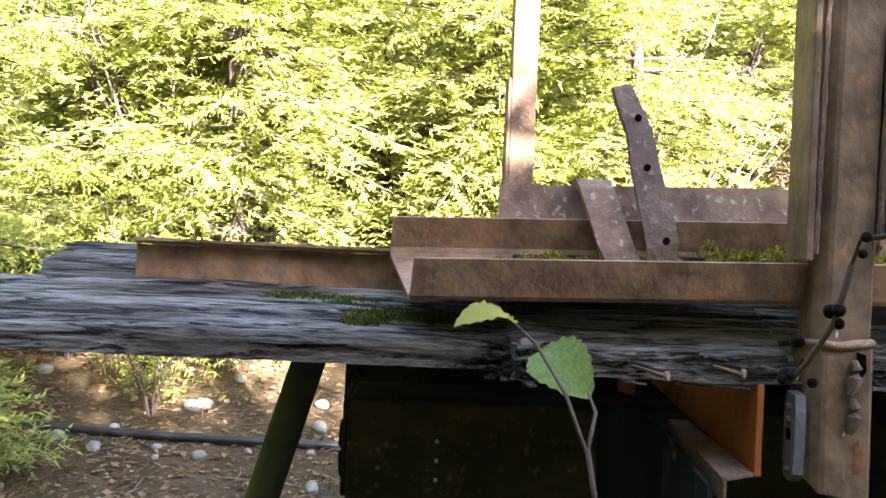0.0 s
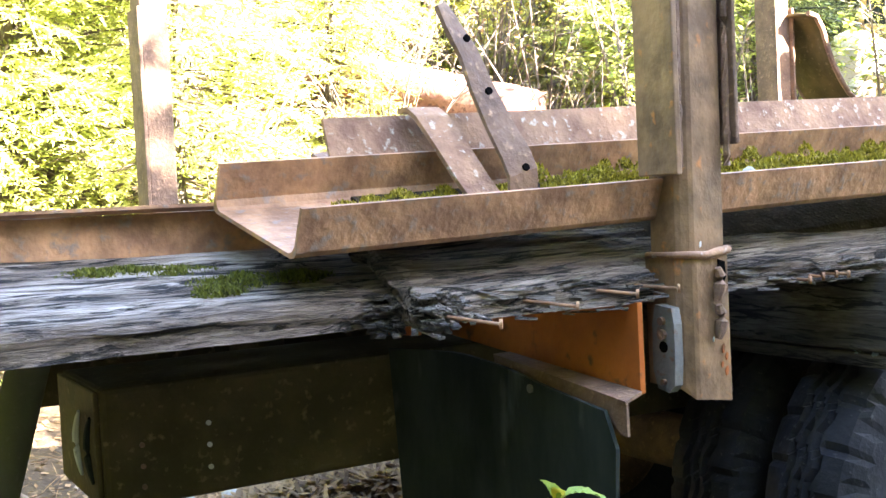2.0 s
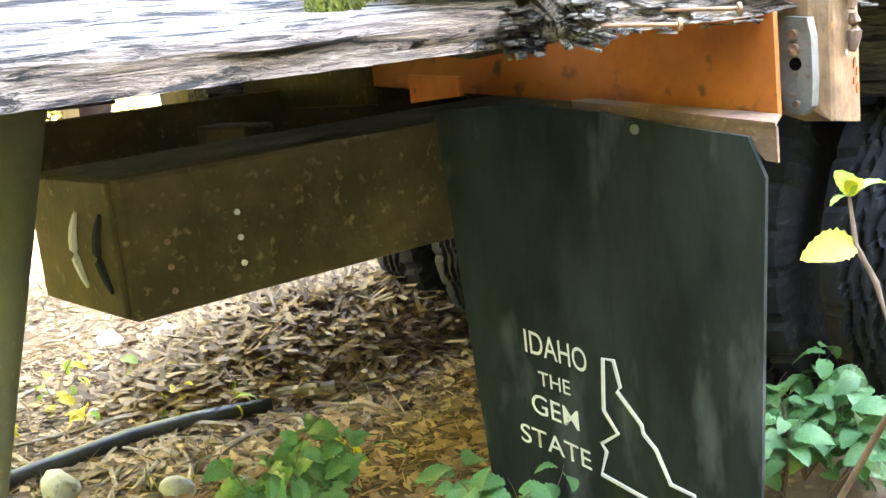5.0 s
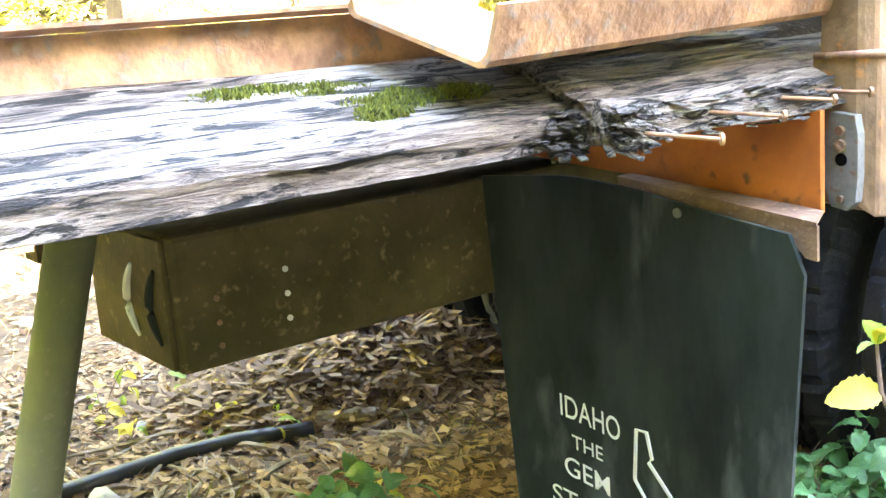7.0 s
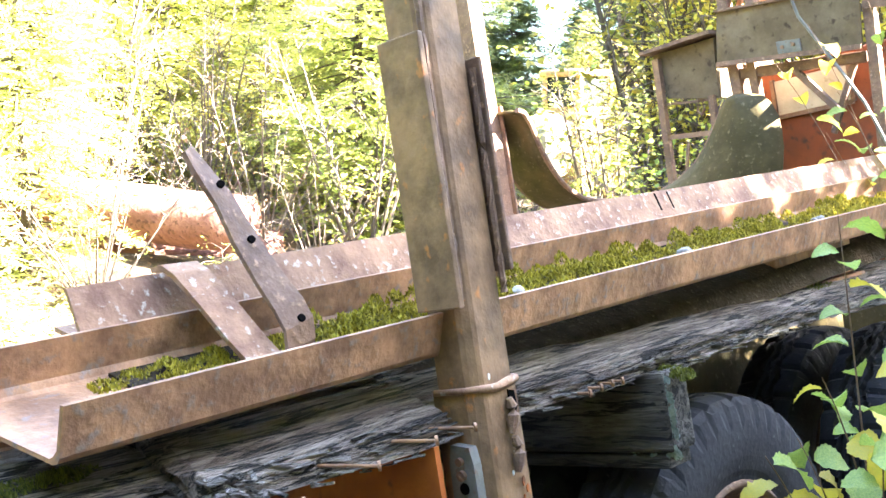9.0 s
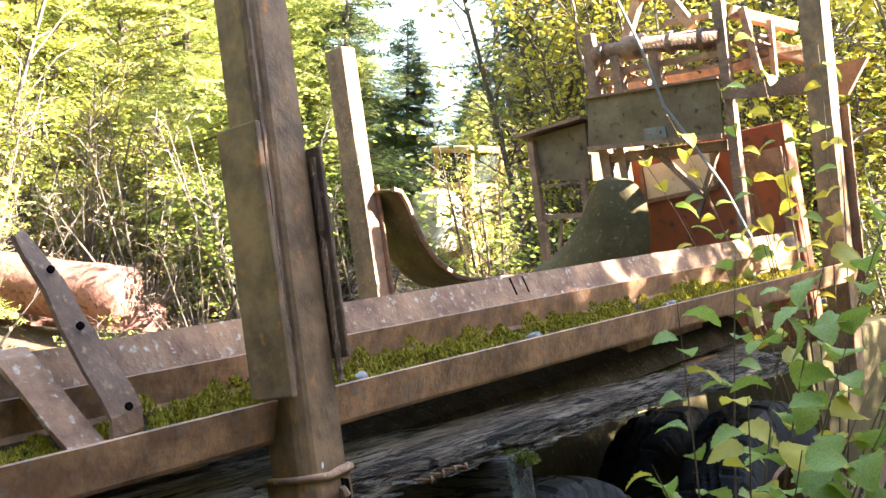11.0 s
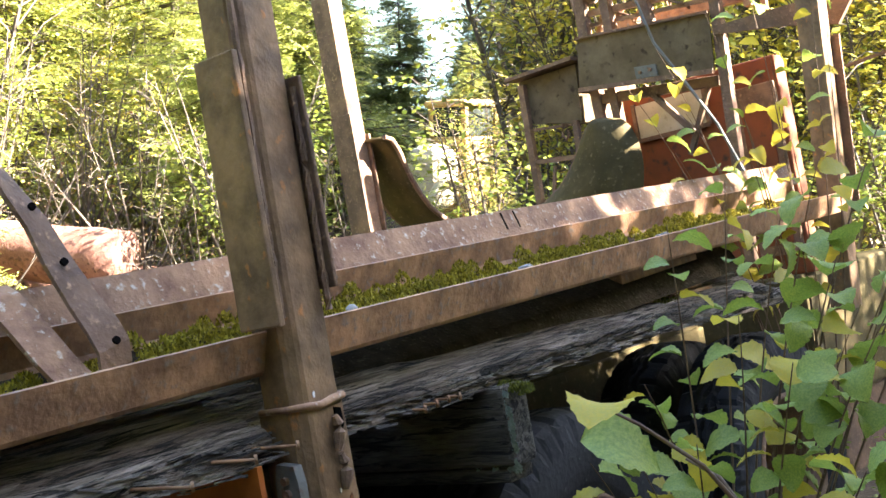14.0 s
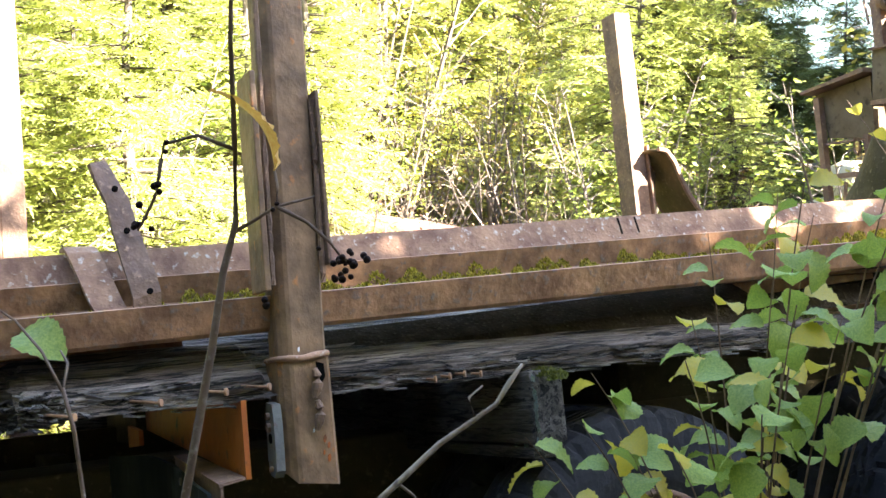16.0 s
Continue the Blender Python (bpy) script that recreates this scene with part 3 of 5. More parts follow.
        beam(b, p + Vector((0, 0.015, 0)), p + way, rnd.uniform(0.006, 0.02), rnd.uniform(0.002, 0.004))
    for _ in range(420):
        x = rnd.uniform(-0.4, 2.35)
        p = Vector((x, edge(x) + rnd.uniform(-0.006, 0.01), rnd.uniform(1.105, 1.165)))
        beam(b, p, p + Vector((rnd.uniform(0.02, 0.075), rnd.uniform(-0.010, 0.004), rnd.uniform(-0.012, 0.008))), rnd.uniform(0.003, 0.008), rnd.uniform(0.002, 0.005))
    tagged(part("splinter", b, WOOD_ROT, truck, "dark splintered wood fibres"), kind="stuff")
    for x, y, z, dx in ((-0.421, -0.062, 1.118, -0.065), (-0.247, -0.036, 1.129, -0.07), (-0.107, -0.027, 1.138, -0.08), (-0.013, -0.030, 1.140, -0.09),
                        (0.42, 0.05, 1.118, -0.06), (0.46, 0.05, 1.122, -0.06), (0.5, 0.05, 1.124, -0.05), (0.55, 0.06, 1.12, -0.05)):
        b = tube(bmesh.new(), [(x + dx * 0.8, y + 0.14, z + 0.012), (x, y, z)], 0.003, 8)
        tube(b, [(x, y, z), (x + 0.004, y - 0.003, z)], 0.0085, 12)
        part("nail", b, RUST, truck, "rusty bent nail")


build_truck()


# ---- loose steel on the deck ----
def lifted(pts, x0, x1):
    return prism(bmesh.new(), pts, (x0, 0, RISE * (x0 + 0.7)), (x1, 0, RISE * (x1 + 0.7)))


def channel_piece(x0, x1):
    up, along = Vector((0, -0.33, 0.944)), Vector((0, 0.944, 0.33))
    o = Vector((0, 0.075, 1.236))
    k, w, h, r = 0.007, 0.262, 0.088, 0.014
    def at(a, b):
        return o + along * a + up * b
    outer = [at(0, h), at(0, r), at(r * 0.3, r * 0.3), at(r, 0), at(w - r, 0), at(w - r * 0.3, r * 0.3), at(w, r), at(w, h)]
    inner = [at(w - k, h), at(w - k, r * 1.6), at(w - k - r * 0.5, k + r * 0.3), at(w - k - r, k), at(k + r, k), at(k + r * 0.5, k + r * 0.3), at(k, r * 1.6), at(k, h)]
    bm = lifted(outer + inner, x0, x1)
    for v in bm.verts:
        if v.co.x < (x0 + x1) / 2:
            v.co.x -= 0.19 * (v.co.y - 0.05)
    return bm


chan = thing("steel_channel", "long rusted steel channel filled with moss", "steel beam", (1.0, 0.2, 1.24))
part("channel", channel_piece(-0.706, 3.25), RUST, chan)
# Soil inside the channel; the same dark tone serves as shade beneath it.
SOIL_AND_SHADE = material("dark_soil_and_shade", (0.03, 0.024, 0.016), (0.06, 0.045, 0.03), (0.11, 0.09, 0.06), 0.06, (1, 1, 1), 0.95, 0, 0.8, 90, 0.58, gloss=0.05)
part("soil_fill", lifted([(0, 0.085, 1.246), (0, 0.09, 1.252), (0, 0.2, 1.294), (0, 0.30, 1.331), (0, 0.305, 1.325)], -0.5, 3.2), SOIL_AND_SHADE, chan, "dark soil caught in the channel")
# Added fill, coloured as the contact shadow between channel and plank.
part("caked_dirt", prism(bmesh.new(), [(0, 0.15, 1.16), (0, 0.185, 1.225), (0, 0.25, 1.262), (0, 0.30, 1.285), (0, 0.316, 1.28), (0, 0.316, 1.18)], (-0.58, 0.03, -0.06), (2.3, 0, 0.07)), SOIL_AND_SHADE, chan, "dark fill that stands in for the shade under the channel")
angle = thing("angle_iron", "lichen-spotted rusty angle iron lying on the channel", "steel beam", (1.0, 0.34, 1.44))
part("upright_leg", lifted([(0, 0.304, 1.385), (0, 0.338, 1.48), (0, 0.347, 1.478), (0, 0.316, 1.393), (0, 0.313, 1.386)], -0.532, 3.35), LICHEN_STEEL, angle)
part("flat_leg", lifted([(0, 0.3165, 1.3935), (0, 0.40, 1.42), (0, 0.402, 1.412), (0, 0.3145, 1.3855)], -0.532, 3.35), LICHEN_STEEL, angle)
part("saw_cut", lifted([(0, 0.3170, 1.425), (0, 0.3335, 1.4745), (0, 0.336, 1.4745), (0, 0.320, 1.425)], 1.20, 1.206), HOLE, angle)
part("saw_cut", lifted([(0, 0.3170, 1.425), (0, 0.3335, 1.4745), (0, 0.336, 1.4745), (0, 0.320, 1.425)], 1.262, 1.267), HOLE, angle)
joist = thing("steel_joist", "short rusted steel joist resting on the deck", "steel beam", (-0.8, 0.36, 1.243))
for name, outline in (("bottom_flange", [(0.335, 1.236), (0.335, 1.243), (0.372, 1.249), (0.42, 1.243), (0.42, 1.236)]),
                      ("web", [(0.373, 1.2495), (0.373, 1.3245), (0.381, 1.3245), (0.381, 1.2495)]),
                      ("top_flange", [(0.335, 1.332), (0.335, 1.338), (0.42, 1.338), (0.42, 1.332), (0.382, 1.325), (0.372, 1.325)])):
    part(name, prism(bmesh.new(), [(0, y, z) for y, z in outline], (-1.298, 0, 0), (-0.1, 0, 0)), RUST, joist)

strap = thing("bent_strap", "bent rusty steel strap with bolt holes", "steel strap", (-0.27, 0.2, 1.3))
LONG_LEG = [(-0.305, 0.30, 1.70), (-0.292, 0.285, 1.66), (-0.27, 0.262, 1.60), (-0.262, 0.232, 1.53), (-0.25, 0.19, 1.45), (-0.242, 0.158, 1.40), (-0.238, 0.143, 1.365), (-0.24, 0.143, 1.33), (-0.25, 0.158, 1.30)]
part("long_leg", sheet(bmesh.new(), [[(x + 0.016 + v * 0.031 * math.cos(a), y + v * 0.031 * math.sin(a), z + 0.008 * v) for v in (-1, 0, 1)] for a, (x, y, z) in ((radians(max(0, 44 - 9 * i)), p) for i, p in enumerate(LONG_LEG))], 0.009), RUST_DARK, strap)
SHORT_LEG = [(-0.345, 0.325, 1.495), (-0.34, 0.30, 1.497), (-0.335, 0.275, 1.48), (-0.32, 0.23, 1.42), (-0.305, 0.19, 1.36), (-0.29, 0.165, 1.32), (-0.275, 0.158, 1.298)]
part("short_leg", sheet(bmesh.new(), [[(x - 0.036, y, z), (x + 0.036, y, z)] for x, y, z in SHORT_LEG], 0.010), LICHEN_STEEL, strap)
for x, y, z, lean in ((-0.258, 0.263, 1.628, 0.3), (-0.245, 0.215, 1.522, 0.45), (-0.216, 0.146, 1.374, 0.3)):
    part("bolt_hole", tube(bmesh.new(), [(x, y - 0.0085, z + 0.002), (x, y - 0.003, z)], 0.0072, 14), HOLE, strap)
block = thing("bearing_block", "rusted steel flange block under the channel", "steel block", (1.9, 0.25, 1.19))
b = box(bmesh.new(), 1.56, 2.07, 0.2, 0.36, 1.20, 1.310, 0.004)
part("web", b, RUST, block)
part("flange", box(bmesh.new(), 1.54, 2.11, 0.18, 0.38, 1.312, 1.322, 0.002), RUST, block)
part("flange", box(bmesh.new(), 1.54, 2.10, 0.18, 0.38, 1.187, 1.198, 0.002), RUST, block)


def moss_patch(spots, seed, name, label, mat):
    """Cushions of moss: bristling with short blades over low lumps."""
    rnd = random.Random(seed)
    verts, faces = [], []
    for x, y, z, rx, ry, rz, n in spots:
        for _ in range(n):
            a, d = rnd.uniform(0, 6.283), math.sqrt(rnd.random())
            px, py = x + rx * d * math.cos(a), y + ry * d * math.sin(a)
            pz = z + rz * (1 - d * d) + 0.35 * (py - y) + 0.006 * noise.noise((px * 40, py * 40, 1))
            b, h = rnd.uniform(0, 6.283), rnd.uniform(0.001, 0.007)
            dx, dy = 0.0038 * math.cos(b), 0.0038 * math.sin(b)
            k = len(verts)
            verts += [(px - dx, py - dy, pz - 0.004), (px + dx, py + dy, pz - 0.004), (px + rnd.uniform(-0.006, 0.006), py + rnd.uniform(-0.006, 0.006), pz + h)]
            faces.append((k, k + 1, k + 2))
    ob = new(name, mesh_of(name, verts, faces, mat))
    ob.matrix_world = LEAN
    return tagged(ob, label, "moss", kind="stuff")


MOSS_BLADE = leafy("moss_blades", (0.12, 0.105, 0.010), (0.48, 0.40, 0.035), 0.2, 0.9)
MOSS_GREEN = leafy("fresh_moss", (0.05, 0.065, 0.01), (0.18, 0.19, 0.025), 0.2, 0.9)
rnd = random.Random(11)
spots = []
for k in range(150):
    x = -0.52 + k * 0.025
    thin = 0.4 if x < -0.2 else 1.0 if x < 2.3 else 0.6
    for y in (0.14, 0.2, 0.26):
        if rnd.random() < 0.72 * (0.6 + 0.8 * noise.noise((x * 5, y * 9, 0)) + 0.35):
            spots.append((x, y + rnd.uniform(-0.02, 0.02), 1.248 + 0.35 * (y - 0.075) + RISE * (x + 0.7), rnd.uniform(0.02, 0.045), rnd.uniform(0.02, 0.035), rnd.uniform(0.012, 0.06) * thin, 200))
moss_patch(spots, 2, "moss", "yellow-green moss cushions filling the steel channel", MOSS_BLADE)
spots = [(x, y, 1.166 + 0.36 * (y - 0.12), rx, ry, 0.008, n) for x, y, rx, ry, n in
         ((-0.95, 0.29, 0.10, 0.02, 900), (-0.84, 0.27, 0.08, 0.025, 900), (-0.76, 0.22, 0.09, 0.03, 1000), (-0.80, 0.19, 0.05, 0.02, 500), (-0.66, 0.22, 0.08, 0.02, 600),
          (-0.01, 0.1, 0.03, 0.02, 400), (0.35, 0.2, 0.08, 0.03, 500), (0.62, 0.19, 0.1, 0.02, 700), (0.95, 0.2, 0.06, 0.02, 400), (1.45, 0.2, 0.15, 0.04, 900), (1.75, 0.18, 0.1, 0.03, 700))]
moss_patch(spots, 3, "moss", "fresh green moss growing on the plank", MOSS_GREEN)
lichen = leafy("pale_lichen", (0.16, 0.22, 0.19), (0.34, 0.40, 0.36), 0.05, 0.95)
moss_patch([(0.74, 0.045, 1.105, 0.045, 0.04, 0.006, 500)], 4, "moss", "green moss capping the timber end", MOSS_GREEN)
rnd = random.Random(21)
verts, faces = [], []
for _ in range(900):
    y, z = 0.03 + 0.13 * rnd.random() ** 1.6, rnd.uniform(0.92, 1.1)
    if noise.noise((y * 30, z * 30, 4)) < -0.05:
        continue
    k, a, q = len(verts), rnd.uniform(0, 6.28), rnd.uniform(0.004, 0.009)
    verts += [(0.686 - rnd.uniform(0, 0.006), y + q * math.cos(a + b), z + q * math.sin(a + b)) for b in (0, 2.1, 4.2)]
    faces.append((k, k + 1, k + 2))
ob = new("lichen", mesh_of("lichen", verts, faces, lichen))
ob.matrix_world = LEAN
tagged(ob, "pale grey-green lichen flakes on the timber", "lichen", kind="stuff")


def pebble(bm, at, r, rnd, flat=0.7):
    made = bmesh.ops.create_icosphere(bm, subdivisions=2, radius=r, matrix=Matrix.Translation(at) @ Matrix.Rotation(rnd.uniform(0, 6), 4, "Z") @ Matrix.Diagonal((1.0, rnd.uniform(0.6, 0.95), flat, 1)))["verts"]
    o = Vector(at)
    for v in made:
        v.co += (v.co - o) * 0.35 * noise.noise((v.co - o) * (1.2 / r) + o * 9)
    return bm


for x, y in ((0.98, 0.13), (1.02, 0.15), (0.36, 0.15), (1.72, 0.14), (1.78, 0.15)):
    r = rnd.uniform(0.012, 0.02)
    single("pebble", pebble(bmesh.new(), (x, y, 1.315 + RISE * (x + 0.7)), r, rnd), STONE, "small grey stone lying on the moss", "stone", group="stones in the channel", smooth=True)


# ---- the loader behind the deck ----
CAB_X, CAB_Y = 11.1, 8.45
loader = thing("log_loader", "derelict grey and orange log loader with winch frame", "loader", (4.0, 1.0, 0.6))


def build_loader():
    body = part("hood_panel", prism(bmesh.new(), [(3.5, 1.375, 2.196), (3.5, 1.336, 2.443), (3.5, 0.628, 2.369), (3.5, 0.651, 2.102)], (0, 0, 0), (0.012, 0, 0)), GREY_SHEET, loader, "weathered grey-green sheet panel")
    part("hood_side", prism(bmesh.new(), [(3.514, 1.375, 2.196), (3.514, 1.336, 2.443), (3.514, 1.324, 2.443), (3.514, 1.363, 2.196)], (0, 0, 0), (0.5, 0, 0)), GREY_SHEET, body)
    part("hood_lip", beam(bmesh.new(), (3.49, 1.37, 2.19), (3.49, 0.65, 2.1), 0.02, 0.022), RUST_DARK, body)
    part("hood_lip", beam(bmesh.new(), (3.49, 1.34, 2.446), (3.49, 0.625, 2.372), 0.02, 0.012), RUST_DARK, body)
    part("name_plate", prism(bmesh.new(), [(3.488, 1.047, 2.222), (3.488, 0.932, 2.208), (3.488, 0.93, 2.15), (3.488, 1.045, 2.164)], (0, 0, 0), (0.01, 0, 0)), GALV, body, "small riveted green-grey plate")
    for y in (1.018, 0.962):
        part("bolt_head", tube(bmesh.new(), [(3.478, y, 2.188), (3.489, y, 2.188)], 0.009, 8), RUST_DARK, body)
    part("side_box", prism(bmesh.new(), [(3.52, 1.745, 2.325), (3.52, 1.385, 2.33), (3.52, 1.405, 2.035), (3.52, 1.69, 2.09)], (0, 0, 0), (0.6, 0, 0)), GREY_SHEET, loader, "weathered plywood side box")
    part("roof_sheet", prism(bmesh.new(), [(3.46, 1.79, 2.335), (3.46, 1.37, 2.345), (3.46, 1.37, 2.365), (3.46, 1.79, 2.352)], (0, 0, 0), (0.75, 0, 0)), RUST_DARK, loader, "thin sheet roof with ragged edge")
    part("roof_sheet", prism(bmesh.new(), [(3.5, 0.62, 2.30), (3.5, -0.05, 2.29), (3.5, 0.06, 2.15), (3.5, 0.3, 2.21), (3.5, 0.62, 2.265)], (0, 0, 0), (0.03, 0, 0)), RUST_DARK, loader, "dark rusty sheet roof")
    cab = part("cab", box(bmesh.new(), 3.75, 3.87, 0.46, 1.29, 1.1, 2.14, 0.01), ORANGE_SHADE, loader, "orange cab with its shade put into the paint colour")
    part("window_pane", box(bmesh.new(), 3.737, 3.749, 0.84, 1.215, 1.90, 2.07, 0.002), PANE, cab, "dusty pale window")
    for p, q in (((3.738, 1.225, 1.89), (3.738, 1.225, 2.08)), ((3.738, 0.83, 1.89), (3.738, 0.83, 2.08)), ((3.738, 1.22, 1.89), (3.738, 0.83, 1.89))):
        part("window_frame", beam(bmesh.new(), p, q, 0.02, 0.02), RUST_DARK, cab)
    part("door_frame", box(bmesh.new(), 3.735, 3.75, 0.48, 0.70, 1.2, 2.02, 0.004), RUST_DARK, cab)
    part("door_panel", box(bmesh.new(), 3.722, 3.735, 0.52, 0.66, 1.25, 1.9, 0.004), ORANGE_SHADE, cab)
    for p, q, w in (((3.56, 1.05, 2.13), (3.56, 0.83, 1.85), 0.03), ((3.58, 0.73, 2.05), (3.58, 0.88, 1.75), 0.028), ((3.56, 1.315, 2.2), (3.56, 1.29, 1.3), 0.055),
                    ((3.56, 1.22, 2.18), (3.56, 1.205, 1.3), 0.045), ((3.54, 0.585, 2.73), (3.54, 0.66, 1.2), 0.05), ((3.57, 1.33, 2.13), (3.57, 0.66, 2.06), 0.05)):
        part("strut", beam(bmesh.new(), p, q, w, w, 0.004), RUST_DARK, loader)
    for y0, z0, y1, z1, w in ((1.712, 2.3, 1.74, 1.2, 0.035), (1.43, 2.05, 1.46, 1.3, 0.03), (1.725, 1.893, 1.44, 1.866, 0.025), (1.70, 2.06, 1.42, 2.03, 0.012), (1.60, 1.85, 1.66, 1.62, 0.014)):
        part("leg", beam(bmesh.new(), (3.5, y0, z0), (3.5, y1, z1), w, w), RUST_DARK, loader)
    part("shackle", tube(bmesh.new(), [(3.49, 1.50, 2.05), (3.49, 1.515, 1.99), (3.49, 1.495, 1.965), (3.49, 1.475, 1.99), (3.49, 1.485, 2.045)], 0.008, 8), RUST_DARK, loader)
    # winch frame
    for y, y1, z0, z1 in ((1.31, 1.295, 2.40, 2.77), (1.16, 1.16, 2.42, 2.62), (0.95, 0.95, 2.40, 2.60)):
        part("winch_post", beam(bmesh.new(), (3.54, y, z0), (3.54, y1, z1), 0.05, 0.06, 0.006), RUST_DARK, loader)
    part("winch_drum", tube(bmesh.new(), [(3.54, 1.28, 2.66), (3.54, 1.10, 2.642), (3.54, 1.095, 2.641), (3.54, 1.0, 2.63), (3.54, 0.995, 2.63), (3.54, 0.6, 2.565)], [0.04, 0.04, 0.062, 0.062, 0.045, 0.045], 20), RUST_DARK, loader, "rusty winch drum", True)
    for y, z, r in ((1.24, 2.655, 0.055), (0.86, 2.605, 0.06), (0.70, 2.58, 0.055)):
        part("drum_collar", tube(bmesh.new(), [(3.54, y, z), (3.54, y - 0.025, z - 0.004)], r, 18), RUST_DARK, loader)
    for p, q, w in (((3.56, 1.28, 2.56), (3.56, 0.62, 2.49), 0.03), ((3.8, 1.3, 2.50), (3.8, 0.3, 2.44), 0.05), ((3.56, 1.28, 2.50), (3.56, 0.63, 2.44), 0.018)):
        part("cross_bar", beam(bmesh.new(), p, q, w, w), RUST, loader)
    for p, q, w in (((3.6, 1.13, 2.68), (3.6, 0.91, 3.08), 0.045), ((3.6, 0.76, 2.66), (3.6, 0.97, 3.05), 0.05), ((3.6, 1.02, 2.88), (3.6, 0.87, 2.87), 0.035),
                    ((3.6, 0.56, 2.68), (3.8, 0.34, 2.56), 0.05), ((3.6, 0.56, 2.56), (3.8, 0.27, 2.38), 0.06), ((3.6, 1.27, 2.44), (3.6, 1.19, 2.60), 0.025), ((3.6, 1.2, 2.46), (3.6, 1.08, 2.56), 0.02),
                    ((3.6, 1.05, 2.46), (3.6, 0.97, 2.56), 0.022), ((3.6, 0.5, 2.68), (3.6, 0.47, 2.36), 0.035), ((3.65, 0.4, 2.6), (3.65, 0.42, 2.33), 0.028), ((3.6, 0.54, 2.46), (3.75, 0.3, 2.45), 0.03), ((3.6, 0.9, 2.72), (3.6, 0.66, 2.69), 0.028)):
        part("brace", beam(bmesh.new(), p, q, w, w, 0.003), RUST, loader)
    rnd = random.Random(8)
    for k in range(11):
        y, z = rnd.uniform(0.35, 1.25), rnd.uniform(2.42, 2.56)
        pts = [(3.58, y, z)]
        for j in range(5):
            pts.append((3.58 + rnd.uniform(-0.05, 0.1), pts[-1][1] + rnd.uniform(-0.07, 0.07), pts[-1][2] + rnd.uniform(-0.03, 0.05)))
        part("hose", tube(bmesh.new(), pts, 0.008, 6), RUST_DARK, loader)
    # cable that hangs over the winch, and the wing mirror
    part("cable", tube(bmesh.new(), [(3.45, 1.11, 3.15), (3.45, 1.05, 2.85), (3.45, 0.97, 2.6), (3.45, 0.90, 2.3), (3.45, 0.78, 2.08), (3.45, 0.66, 1.85), (3.45, 0.58, 1.62), (3.45, 0.55, 1.5)], 0.008, 6), GALV, loader, "slack pale steel cable")
    part("cable", tube(bmesh.new(), [(3.45, 1.33, 3.1), (3.45, 1.30, 2.9), (3.45, 1.31, 2.75), (3.45, 1.29, 2.55)], 0.007, 6), RUST_DARK, loader)
    mirror = part("wing_mirror", prism(bmesh.new(), [(3.6, -0.12, 1.99), (3.6, -0.21, 1.995), (3.6, -0.19, 1.73), (3.6, -0.11, 1.72)], (0, 0, 0), (0.03, 0, 0)), PANE, loader, "pale wing mirror on a bar")
    part("mirror_bar", beam(bmesh.new(), (3.62, 0.1, 1.98), (3.62, -0.22, 2.01), 0.014, 0.014), RUST_DARK, mirror)
    # chassis down to the ground
    part("chassis", box(bmesh.new(), 3.7, 5.2, 0.5, 1.7, 0.45, 1.1, 0.02), FRAME_STEEL, loader)
    part("track_base", box(bmesh.new(), 3.8, 5.0, 0.55, 1.5, -0.3, 0.45, 0.03), RUST_DARK, loader)


build_loader()
guard = thing("wheel_guard", "grey-green curved sheet metal wheel guard", "fender", (3.3, 1.3, 1.5))
rows = []
for left, right, z in ((1.27, 1.18, 2.0), (1.31, 1.10, 1.975), (1.34, 1.06, 1.93), (1.38, 1.03, 1.86), (1.43, 1.02, 1.79), (1.50, 1.02, 1.72), (1.60, 1.03, 1.66), (1.76, 1.04, 1.60), (1.9, 1.05, 1.55)):
    rows.append([(3.40 - 0.09 * math.cos(v * 1.4) - 0.12 * (2.0 - z), (left + right) / 2 + (left - right) / 2 * v, z) for v in (-1, -0.6, -0.2, 0.2, 0.6, 1)])
part("shell", sheet(bmesh.new(), rows, 0.012), FRAME_STEEL, guard, smooth=True)
part("rolled_edge", tube(bmesh.new(), [r[-1] for r in rows], 0.009, 8), RUST_DARK, guard)
guard = thing("wheel_guard", "dark curved sheet metal guard with rolled edge", "fender", (3.0, 2.15, 1.3))
CURL = [(2.70, 2.115), (2.75, 2.105), (2.79, 2.05), (2.82, 1.97), (2.85, 1.90), (2.90, 1.82), (2.96, 1.75), (3.03, 1.70), (3.11, 1.66), (3.21, 1.64), (3.33, 1.63), (3.6, 1.625)]
part("shell", sheet(bmesh.new(), [[(x, 2.15 - 0.13 * v, z - 0.015 * v * v) for v in (-1, -0.3, 0.4, 1)] for x, z in CURL], 0.014), FRAME_STEEL, guard, smooth=True)
for y in (2.02, 2.28):
    part("rolled_edge", tube(bmesh.new(), [(x, y, z - 0.01) for x, z in CURL], 0.013, 8), RUST_DARK, guard)
part("stay", beam(bmesh.new(), (2.78, 2.2, 2.05), (2.70, 2.2, 1.3), 0.03, 0.03), RUST_DARK, guard)


